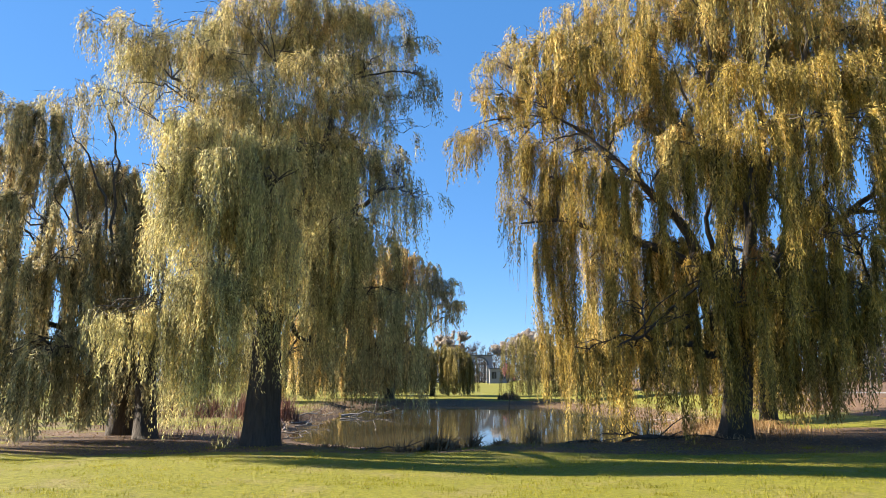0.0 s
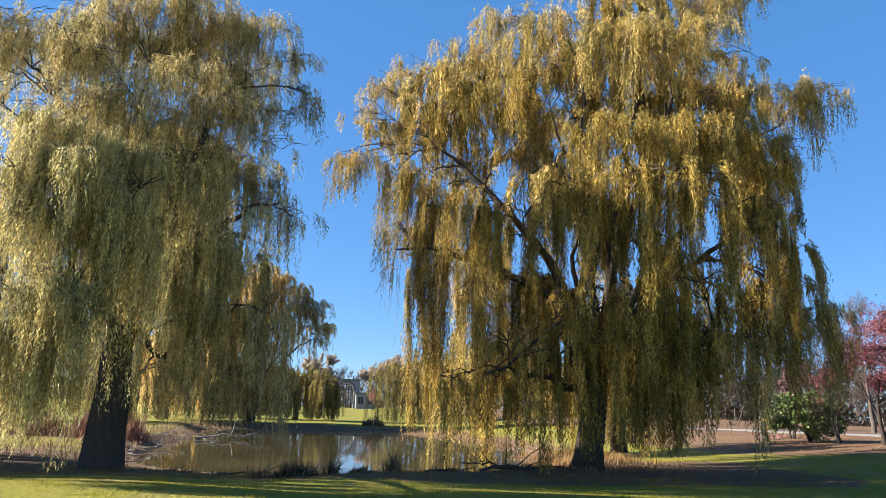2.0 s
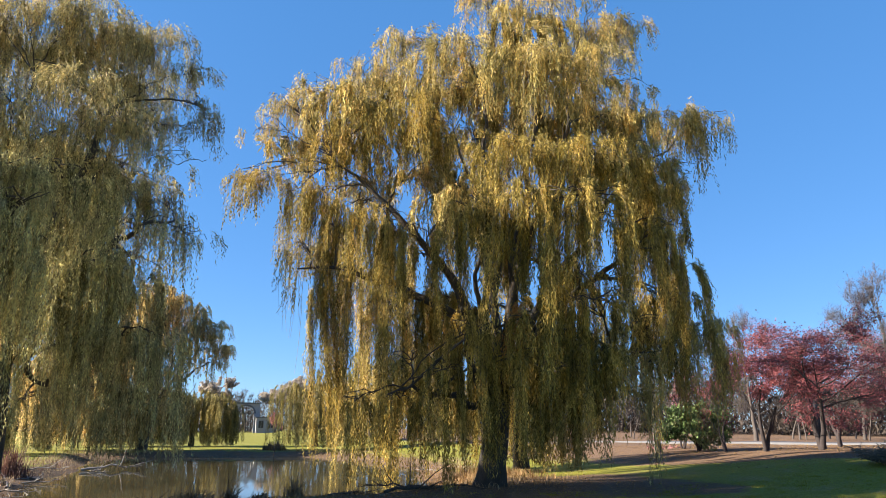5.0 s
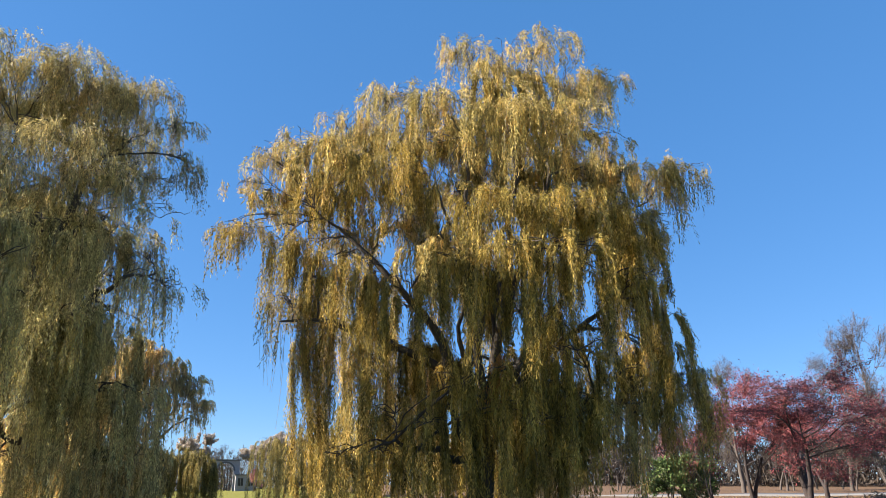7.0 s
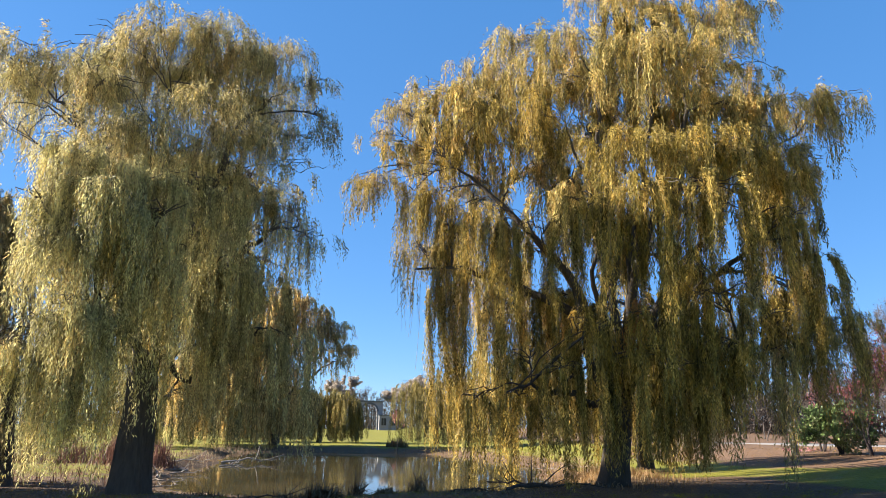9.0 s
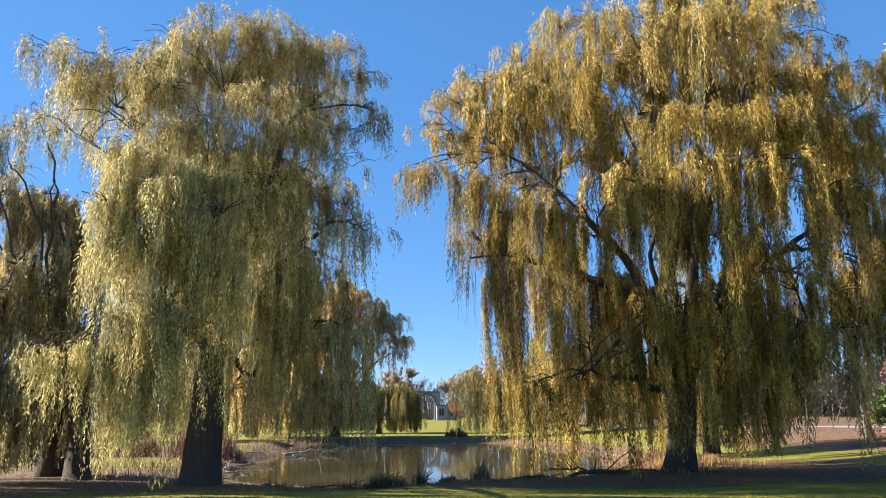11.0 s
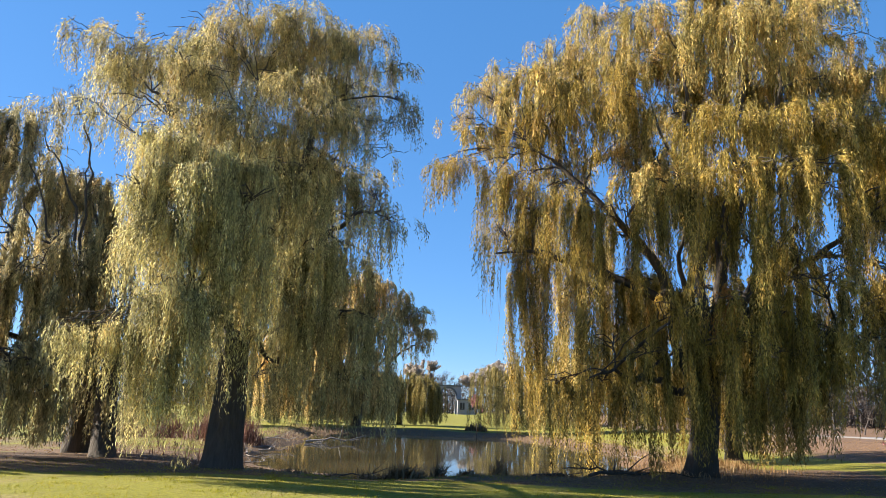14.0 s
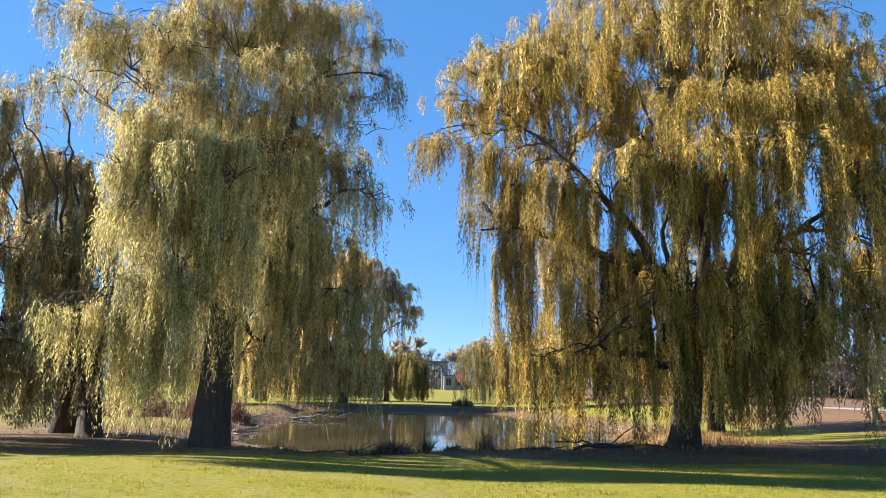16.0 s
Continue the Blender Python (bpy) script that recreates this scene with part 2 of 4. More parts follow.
# ------------------------------------------------------------ mesh helpers
def mesh_from(name, verts, faces, mat, smooth=False):
    me = bpy.data.meshes.new(name)
    verts = np.asarray(verts, dtype=np.float32).reshape(-1, 3)
    faces = np.asarray(faces, dtype=np.int32)
    k = faces.shape[1]
    me.vertices.add(len(verts))
    me.vertices.foreach_set("co", verts.ravel())
    me.loops.add(faces.size)
    me.loops.foreach_set("vertex_index", faces.ravel())
    me.polygons.add(len(faces))
    me.polygons.foreach_set("loop_start", np.arange(0, faces.size, k, dtype=np.int32))
    if smooth:
        me.polygons.foreach_set("use_smooth", np.ones(len(faces), dtype=bool))
    me.materials.append(mat)
    me.update(calc_edges=True)
    return me


def piece(name, me, parent=None, label=""):
    ob = new(name, me)
    if parent:
        ob.parent = parent
    return tagged(ob, label)


def part(name, bm, mat, parent, label=""):
    me = bpy.data.meshes.new(name)
    bm.to_mesh(me)
    bm.free()
    me.materials.append(mat)
    return piece(name, me, parent, label)


def thing(name, at, label, category, group="", kind=""):
    ob = new(name)
    ob.location = at
    ob.empty_display_size = 0.3
    return tagged(ob, label, category, group, kind)


def tubes(paths, sides=6):
    """Tapered tubes along paths [(points, radii), ...], as vertices and quads."""
    V, F, base = [], [], 0
    ang = np.linspace(0, 2 * np.pi, sides, endpoint=False)
    for pts, radii in paths:
        P = np.asarray(pts, float)
        d = np.gradient(P, axis=0)
        d /= np.maximum(np.linalg.norm(d, axis=1, keepdims=True), 1e-9)
        ref = np.where(np.abs(d[:, 2:3]) > 0.85, np.array([[1.0, 0, 0]]), np.array([[0, 0, 1.0]]))
        u = np.cross(d, ref)
        u /= np.maximum(np.linalg.norm(u, axis=1, keepdims=True), 1e-9)
        w = np.cross(d, u)
        r = np.asarray(radii, float)[:, None, None]
        ring = P[:, None] + r * (np.cos(ang)[None, :, None] * u[:, None] + np.sin(ang)[None, :, None] * w[:, None])
        n = len(P)
        V.append(ring.reshape(-1, 3))
        i = np.arange(n - 1)[:, None] * sides + np.arange(sides)[None]
        j = np.arange(n - 1)[:, None] * sides + (np.arange(sides)[None] + 1) % sides
        F.append(np.stack([i, j, j + sides, i + sides], -1).reshape(-1, 4) + base)
        base += n * sides
    return np.concatenate(V), np.concatenate(F)


def curve3(p0, p1, p2, n):
    s = np.linspace(0, 1, n)[:, None]
    return (1 - s) ** 2 * np.asarray(p0) + 2 * s * (1 - s) * np.asarray(p1) + s * s * np.asarray(p2)


def wobble(P, amp, rng):
    n = len(P)
    k = np.cumsum(rng.normal(0, 1, (n, 3)), axis=0)
    k -= k[0]
    k -= np.linspace(0, 1, n)[:, None] * k[-1]
    return P + amp * k / max(1, np.sqrt(n))


def leaf_quads(pos, way, length, width, rng, slim=False, facing=None):
    """A slim leaf at each place, pointing along its way."""
    n = len(pos)
    way = way / np.maximum(np.linalg.norm(way, axis=1, keepdims=True), 1e-9)
    side = np.cross(way, rng.normal(0, 1, (n, 3)) if facing is None else facing + rng.normal(0, 0.9, (n, 3)))
    side /= np.maximum(np.linalg.norm(side, axis=1, keepdims=True), 1e-9)
    ln = (length * rng.uniform(0.7, 1.3, n))[:, None]
    wd = (width * rng.uniform(0.7, 1.3, n))[:, None]
    mid = pos + way * ln * 0.42
    if slim:
        V = np.stack([pos + side * wd * 0.5, pos + way * ln, pos - side * wd * 0.5 + way * ln * 0.3], 1)
        return V.reshape(-1, 3), np.arange(3 * n).reshape(-1, 3)
    V = np.stack([pos, mid + side * wd * 0.5, pos + way * ln, mid - side * wd * 0.5], 1)
    return V.reshape(-1, 3), np.arange(4 * n).reshape(-1, 4)


# ------------------------------------------------------------ lie of the land
POND = (2.3, 45.0, 9.0, 21.0)
WATER = -0.45


def smooth(a, b, x):
    s = np.clip((x - a) / (b - a), 0, 1)
    return s * s * (3 - 2 * s)


def pond_field(x, y):
    """Below 1 inside the pond's outline."""
    cx, cy, rx, ry = POND
    ang = np.arctan2((y - cy) / ry, (x - cx) / rx)
    rim = 1 + 0.05 * np.sin(3 * ang + 0.6) + 0.035 * np.sin(7 * ang + 2) + 0.02 * np.sin(13 * ang)
    p = np.where(np.asarray(x) < cx, 5.5, 2.5)
    return ((np.abs(x - cx) / rx) ** p + (np.abs(y - cy) / ry) ** p) ** (1 / p) / rim


def land(x, y):
    x, y = np.asarray(x, float), np.asarray(y, float)
    z = 0.85 * smooth(12, 25, x) + 1.3 * smooth(72, 150, y)
    q = pond_field(x, y)
    bank = 1 - smooth(1.0, 1.22, q)
    z = z * (1 - bank) - 0.42 * bank
    z = np.where(q < 1.0, WATER - 0.05 - 0.9 * smooth(1.0, 0.8, q) * (q < 1) - 0.6 * (1 - np.clip(q, 0, 1)), z)
    z = z + 0.02 * np.sin(x * 0.9 + 0.7 * y) + 0.025 * np.sin(0.43 * x - 0.61 * y)
    return z


def ground_at(x, y):
    return float(land(x, y))


def axis(dense0, dense1, step, lo, hi):
    mid = list(np.arange(dense0, dense1, step))
    up, g, v = [], step, dense1
    while v < hi:
        up.append(v)
        g *= 1.18
        v += g
    dn, g, v = [], step, dense0
    while v > lo:
        g *= 1.18
        v -= g
        dn.append(v)
    return np.array(dn[::-1] + mid + up)


gx, gy = axis(-26, 40, 0.4, -2600, 2600), axis(4, 72, 0.4, -2600, 2600)
X, Y = np.meshgrid(gx, gy)
Z = land(X, Y)
nx, ny = len(gx), len(gy)
idx = np.arange(nx * ny).reshape(ny, nx)
quads = np.stack([idx[:-1, :-1], idx[:-1, 1:], idx[1:, 1:], idx[1:, :-1]], -1).reshape(-1, 4)
ground_mesh = mesh_from("ground", np.stack([X, Y, Z], -1).reshape(-1, 3), quads, ground_material(), True)
Q = pond_field(X, Y)
near_bank = smooth(16.2, 18.4, Y) * (1 - smooth(25, 27, Y)) * smooth(-14, -9, X) * (1 - smooth(13, 17, X))
soil = np.maximum(1 - smooth(1.02, 1.30, Q), near_bank * 0.95)
# Half-strength soil here also puts the left willows' shade into the ground colour.
left_shade = smooth(18.0, 20.0, Y) * (1 - smooth(27, 31, Y)) * (1 - smooth(-8, -5, X))
soil = np.maximum(soil, 0.5 * left_shade)
left_floor = smooth(20.5, 23, Y) * (1 - smooth(-8, -6, X)) * (1 - smooth(45, 60, Y))
right_bed = smooth(22.5, 25, Y * 0.55 + X * 0.55) * smooth(12, 20, X) * (1 - smooth(42, 50, X * 0.7 + Y * 0.7))
litter = np.maximum(0.40 * left_floor, 0.75 * right_bed)
litter = np.maximum(litter, 0.9 * smooth(25, 31, X * 0.75 + Y * 0.35) * smooth(18, 24, X) * smooth(19, 25, Y))
litter = np.maximum(litter, 0.8 * (1 - smooth(1.0, 1.35, Q)) * smooth(8.5, 10.5, X) * (1 - smooth(32, 40, Y)))
for attr, val in (("soil", soil), ("litter", litter)):
    at = ground_mesh.attributes.new(attr, "FLOAT", "POINT")
    at.data.foreach_set("value", val.ravel().astype(np.float32))
tagged(new("ground", ground_mesh), "park lawn with bare muddy pond bank and leaf litter", "ground", "", "structure")
wx, wy = np.meshgrid(np.linspace(-9, 14, 24), np.linspace(22, 71, 50))
widx = np.arange(wx.size).reshape(wx.shape)
wq = np.stack([widx[:-1, :-1], widx[:-1, 1:], widx[1:, 1:], widx[1:, :-1]], -1).reshape(-1, 4)
tagged(new("pond_water", mesh_from("pond_water", np.stack([wx, wy, np.full(wx.shape, WATER)], -1).reshape(-1, 3), wq, water_material(), True)),
       "still brown pond water reflecting trees and sky", "water", "", "structure")


# ------------------------------------------------------------ willows
def hanging(clumps, rng, per, leaf, width, spacing, floor, slim, full=1.0, lines_too=True, tight=0.042):
    """Strands that spring from the top of each clump and hang down; their leaves and the strands' own lines."""
    pos, way, lines, face = [], [], [], []
    for bx, by, bz, big, drop, dense in clumps:
        total = int(per * dense * big * big * (0.6 + 0.2 * drop / max(big, 0.1)))
        tufts = max(3, min(16, int(3 + 6 * big)))
        loose = tight if drop > 3.0 else 0.085
        for k in range(total):
            if k % max(1, total // tufts) == 0:
                a1, u1 = rng.uniform(0, 2 * np.pi), math.sqrt(rng.uniform(0, 1))
                r = big * rng.uniform(0.32, 0.52)
                cx, cy = bx + math.cos(a1) * u1 * big * 0.85, by + math.sin(a1) * u1 * big * 0.85
                cz = bz + 0.75 * big * math.sqrt(1 - 0.75 * u1 * u1) * rng.uniform(0.15, 1.0) - 0.35 * r
                hang = drop * rng.uniform(0.5, 1.2)
            if k % (26 if drop > 4.0 and lines_too else 12) == 0:
                phi, u, tall, long = rng.uniform(0, 2 * np.pi), math.sqrt(rng.uniform(0.0, 1.0)), rng.uniform(0.5, 1.05), 0.3 + 0.85 * rng.uniform() ** 1.2
                centre = np.array([cx + math.cos(phi) * u * r, cy + math.sin(phi) * u * r, cz + 0.75 * r * math.sqrt(max(0.0, 1 - u * u)) * tall])
                stray = rng.uniform() < 0.15
                clear_by = floor * rng.uniform(0.1, 3.2)
                if stray:
                    u, long = 0.95, 0.4 * long
                out, reach_all, lift_all, lean = np.array([math.cos(phi), math.sin(phi)]), rng.uniform(0.2, 0.8), rng.uniform(0.4, 1.8), rng.normal(0, 0.05, 2)
                turned = rng.normal(0, 1, 3)
                turned /= np.linalg.norm(turned)
            o = centre + rng.normal(0, 1, 3) * (loose, loose, 0.09)
            if stray:
                reach_all, lift_all = max(reach_all, 0.7), max(lift_all, 2.4)
            length = full * hang * long * rng.uniform(0.7, 1.0) * (0.75 + 0.35 * u)
            length = min(length, max(0.3, o[2] - ground_at(o[0], o[1]) - clear_by * rng.uniform(0.8, 1.2)))
            n = max(4, int(length / spacing))
            s = np.linspace(0, length, n)
            reach = reach_all * rng.uniform(0.8, 1.2) * r * (0.3 + u)
            f = 1 - np.exp(-s / (0.55 * r + 0.15))
            lift = 0.16 * r * lift_all
            sway = lean + rng.normal(0, 0.022 if drop > 3.0 else 0.07, 2)
            P = np.stack([o[0] + out[0] * reach * f + sway[0] * s, o[1] + out[1] * reach * f + sway[1] * s,
                          o[2] + lift * np.sin(np.minimum(s / (0.5 * r + 0.1), np.pi)) - s + 0.5 * r * f * 0.4], 1)
            P[:, :2] += np.cumsum(rng.normal(0, 0.010, (n, 2)), axis=0)
            pos.append(P)
            face.append(np.broadcast_to(turned, P.shape))
            d = np.gradient(P, axis=0)
            way.append(d / np.maximum(np.linalg.norm(d, axis=1, keepdims=True), 1e-9))
            lines.append(P[:: max(1, n // 4)])
    pos, way = np.concatenate(pos), np.concatenate(way)
    n = len(pos)
    pos = pos + rng.normal(0, 0.02, (n, 3))
    way = way + rng.normal(0, 0.30, (n, 3))
    return leaf_quads(pos, way, leaf, width, rng, slim, np.concatenate(face)), lines


def willow(label, foot, mains, groups, leafy, seed, girth, per=190, leaf=0.12, width=0.028, spacing=0.05, floor=0.2, lines=True, full=1.0, group="willows round the pond", twin=None, lit_leafy=None, limbs=1.0, inner=(), bright=(), tight=0.042):
    """A weeping willow: trunk, main limbs with branches out to the clumps, and curtains of hanging leaves."""
    rng = np.random.default_rng(seed)
    x, y = foot
    z0 = ground_at(x, y)
    tree = thing("weeping_willow", (x, y, z0), label, "tree", group)
    tree_at = np.array([x, y, z0])
    fork = np.array(mains[0])
    n = 14
    P = wobble(curve3(tree_at + (0, 0, -0.25), tree_at * 0.6 + fork * 0.4 + (0.0, 0, 0), fork, n), 0.06, rng)
    s = np.linspace(0, 1, n)
    radii = girth * (1.0 - 0.26 * s + 0.5 * np.exp(-s * 11))
    V, F = tubes([(P, radii)], 18)
    ang = np.arctan2(V[:, 1] - y, V[:, 0] - x)
    grow = 1 + 0.09 * np.sin(5 * ang + 1.3 * V[:, 2]) + 0.05 * np.sin(11 * ang + seed)
    c = np.repeat(P, 18, axis=0)
    V = c + (V - c) * grow[:, None]
    piece("trunk", mesh_from("trunk", V - tree_at, F, BARK, True), tree)
    if twin:
        q0 = np.array([twin[0], twin[1], ground_at(*twin)])
        P2 = wobble(curve3(q0 + (0, 0, -0.25), q0 * 0.7 + fork * 0.3, fork + (0.5, 0.2, 0.6), n), 0.06, rng)
        V, F = tubes([(P2, radii * 0.85)], 14)
        piece("trunk", mesh_from("trunk", V - tree_at, F, BARK, True), tree)
    nodes_at, nodes_r = [P[-3], P[-1]], [girth * 0.7, girth * 0.62]
    owner = [tree, tree]
    for k, m in enumerate(mains[1:]):
        end = np.array(m)
        start = P[rng.integers(n - 5, n)] if end[2] > fork[2] else P[-5]
        ctrl = start * 0.5 + end * 0.5 + np.array([0, 0, 0.22 * np.linalg.norm((end - start)[:2])]) + (end - start) * (0, 0, 0.15)
        C = wobble(curve3(start, ctrl, end, 16), 0.42, rng)
        r0 = limbs * girth * rng.uniform(0.36, 0.52)
        R = r0 * (1 - 0.85 * np.linspace(0, 1, 16))
        V, F = tubes([(C, R)], 8)
        limb = piece("limb", mesh_from("limb", V - tree_at, F, BARK, True), tree)
        owner += [limb] * len(C[4:])
        nodes_at += list(C[4:])
        nodes_r += list(R[4:])
    na, nr = np.array(nodes_at), np.array(nodes_r)
    for cl in groups:
        for cx, cy, cz, r, hang, dense in cl:
            end = np.array([cx, cy, cz + 0.35 * r])
            cost = np.linalg.norm(na - end, axis=1) + 0.9 * np.maximum(0, na[:, 2] - end[2])
            i = int(np.argmin(cost))
            start = na[i]
            ctrl = 0.5 * (start + end) + (0, 0, 0.18 * np.linalg.norm(end - start))
            C = wobble(curve3(start, ctrl, end, 10), 0.12, rng)
            r0 = min(nr[i] * 0.7, 0.022 + 0.011 * np.linalg.norm(end - start))
            paths = [(C, r0 * (1 - 0.65 * np.linspace(0, 1, 10)))]
            for k in range(7):
                b0 = C[rng.integers(4, 10)]
                phi = rng.uniform(0, 2 * np.pi)
                e1 = end + r * rng.uniform(0.55, 1.05) * np.array([math.cos(phi), math.sin(phi), rng.uniform(-0.1, 0.3)])
                B = wobble(curve3(b0, 0.5 * (b0 + e1) + (0, 0, 0.3 * r), e1, 7), 0.14, rng)
                paths.append((B, r0 * 0.45 * (1 - 0.75 * np.linspace(0, 1, 7)) + 0.004))
            for q in paths:
                V, F = tubes([q], 5)
                piece("branch", mesh_from("branch", V - tree_at, F, BARK, True), owner[i])
    # Groups listed in bright take the leaf copy with sunlight in its colour.
    for g, cl in enumerate(groups):
        (V, F), strands = hanging(cl, rng, per * (1.8 if cl[0][2] > 9 else 0.95), leaf * (1.3 if g in inner else 1.0), width * (1.5 if g in inner else 1.0), spacing, floor, True, full, lines_too=lines, tight=tight)
        tagged(piece("crown", mesh_from("crown", V - tree_at, F, lit_leafy if lit_leafy and g in bright else leafy), tree, "curtains of slim hanging leaves"), "", "", "", "stuff")
        if lines:
            V, F = tubes([(q, np.linspace(0.006, 0.003, len(q))) for q in strands[::11]], 3)
            tagged(piece("twig", mesh_from("twig", V - tree_at, F, TWIG), tree), "", "", "", "stuff")
    return tree


LC1 = [
    (-9.39, 19, 10.99, 0.9, 1.6, 0.48), (-7.82, 18.7, 10.79, 1.1, 2, 0.6), (-6.65, 20.2, 11.97, 1.2, 2.1, 0.72),
    (-5.28, 19.6, 12.16, 1.1, 1.6, 1), (-3.72, 19.9, 11.77, 1.4, 2.1, 1), (-2.35, 21.2, 12.16, 1.3, 2.1, 1),
    (-0.88, 20.8, 11.48, 0.7, 1.2, 0.8), (-0.49, 20.3, 10.21, 0.6, 1.1, 0.9), (-2.54, 18.6, 8.64, 1.1, 1.8, 1.1),
    (-3.52, 18, 9.33, 1, 1.7, 1), (-4.6, 17.5, 8.54, 1.1, 2.1, 0.77), (-5.87, 17.8, 9.62, 0.9, 1.8, 0.5),
    (-6.75, 17.5, 8.45, 1.1, 2.2, 0.24), (-8.12, 17.4, 8.35, 1.2, 1.5, 0.11), (-1.47, 21.2, 9.72, 1.1, 1.5, 0.6),
]
LC2 = [
    (-5.82, 16.34, 7.22, 0.71, 3.93, 1.76), (-5.02, 15.92, 6.22, 0.72, 3.59, 1.62), (-4.41, 16.52, 6.79, 0.8, 4.21, 1.62),
    (-3.86, 16.22, 5.87, 0.71, 3.65, 1.35), (-6.21, 15.98, 6.11, 0.51, 2.25, 1.22), (-3.42, 17.8, 7.08, 0.9, 3.5, 1.35),
    (-5.09, 15.62, 3.73, 0.62, 3.85, 2.16), (-5.72, 15.56, 3.44, 0.52, 3.55, 2.16), (-4.75, 15.8, 3.42, 0.62, 3.41, 1.76),
    (-7.07, 15.5, 2.83, 0.42, 1.47, 2.56), (-6.4, 15.68, 2.92, 0.42, 1.87, 2.56), (-3.13, 19, 5.22, 1.2, 4.4, 1),
    (-2.05, 20.2, 6.39, 1.1, 3.5, 0.32), (-0.68, 20.3, 6.49, 0.7, 1.8, 0.36), (-1.27, 20.3, 7.27, 0.7, 2.2, 0.27),
    (-1.96, 21.2, 3.65, 1.3, 3.8, 0.9), (-3.52, 19, 4.14, 0.9, 4.2, 0.7), (-4.34, 16.34, 4.56, 0.5, 2.02, 0.68),
    (-7.73, 20.9, 7.57, 0.8, 3.7, 0.4),
]
LC3 = [
    (-9, 20.3, 10.6, 1.2, 1.8, 0.8), (-7.53, 20.9, 11.09, 1.3, 1.9, 0.9), (-5.97, 21.4, 11.97, 1.3, 2, 0.9),
    (-4.21, 21.9, 11.58, 1.4, 2.1, 0.9), (-2.35, 22.2, 11.18, 1.2, 1.9, 0.8), (-7.43, 19.9, 8.54, 1.1, 1.9, 0.28),
    (-5.97, 19.4, 8.25, 1.2, 1.9, 0.32), (-4.69, 20.8, 8.84, 1.3, 2, 0.9), (-2.93, 21.1, 7.96, 1.1, 1.6, 0.6),
    (-1.17, 21.3, 8.74, 0.9, 1.4, 0.23), (-5.3, 16.46, 5.23, 0.9, 2.01, 1), (-4.09, 16.7, 5.1, 0.89, 2.19, 1),
    (-3.72, 22, 7.86, 1.2, 2.4, 0.8), (-6.02, 16.34, 5.15, 0.61, 2.02, 1),
    (-4.5, 18.7, 4.6, 0.7, 2.4, 1), (-4, 20.6, 6, 1.2, 3, 1), (-2.6, 21.6, 5.2, 1.2, 3.6, 0.45),
]
LC4 = [
    (-6.5, 23.6, 9.8, 1.4, 2.6, 0.9), (-4.5, 24.2, 9.4, 1.5, 3, 0.9), (-2.6, 23.6, 8.8, 1.3, 3, 0.36),
    (-5.6, 23.8, 6.6, 1.4, 4.2, 0.8), (-3.6, 24, 6.2, 1.3, 4.2, 0.8), (-2.2, 23.2, 5.8, 1.1, 4.2, 0.36),
]
LMAIN = [
    (-4.55, 19.75, 4.6), (-6.45, 18.3, 7.27), (-4.99, 19.3, 7.86),
    (-2.84, 20.3, 8.74), (-1.08, 20.5, 7.17), (-2.35, 20.9, 10.89),
    (-4.79, 19.9, 10.7), (-7.43, 19, 9.82), (-3.42, 19.2, 2.77),
    (-5.48, 16.6, 3.56),
]
RC1 = [
    (8.61, 22.2, 16.86, 1, 1.5, 0.9), (9.49, 20.8, 15.68, 1.1, 1.6, 1), (11.25, 21, 16.76, 1.1, 1.6, 1),
    (13.3, 20.8, 15.39, 1, 1.9, 1), (11.83, 20.6, 15.19, 1.1, 1.8, 1), (6.26, 23, 14.71, 1.1, 1.8, 1),
    (4.69, 23.4, 13.63, 1.2, 1.7, 0.9), (3.23, 23.7, 12.75, 1.1, 1.4, 0.9), (1.96, 23.8, 12.36, 0.8, 1.5, 1),
    (1.08, 23.9, 11.28, 0.8, 0.7, 0.5), (6.94, 20.7, 13.34, 1.3, 1.9, 1.1), (8.22, 19.1, 12.36, 1.5, 1.9, 1.1),
    (10.37, 19.2, 12.55, 1.5, 2.2, 1.1), (13.59, 20.7, 12.94, 1, 1.5, 0.8), (14.08, 19.1, 11.18, 1, 1.6, 1.2),
]
RC2 = [
    (15.16, 18.9, 11.28, 0.8, 1.9, 1.1), (13.79, 19.3, 9.23, 1.1, 2.6, 0.9), (12.32, 19.1, 9.52, 1.4, 2.4, 1),
    (4.89, 22.4, 11.38, 1.4, 1.9, 0.7), (3.52, 23.6, 10.6, 1.2, 2.5, 0.5), (1.17, 24.9, 9.91, 0.8, 1.9, 1.1),
    (2.54, 23.8, 9.23, 0.9, 3, 0.9), (3.52, 24.6, 9.23, 0.9, 2.9, 0.7), (6.06, 21, 10.99, 1.4, 2.3, 0.9),
    (7.63, 18.1, 9.23, 0.8, 2, 1.4), (9.68, 18.4, 9.33, 1.4, 2.5, 1), (4.99, 22.3, 8.15, 1.1, 2.9, 0.35),
    (3.13, 24.7, 7.47, 0.7, 2.7, 0.6), (6.85, 18.1, 7.27, 0.9, 3.9, 0.7), (8.02, 17.2, 7.37, 1, 4.8, 0.75),
]
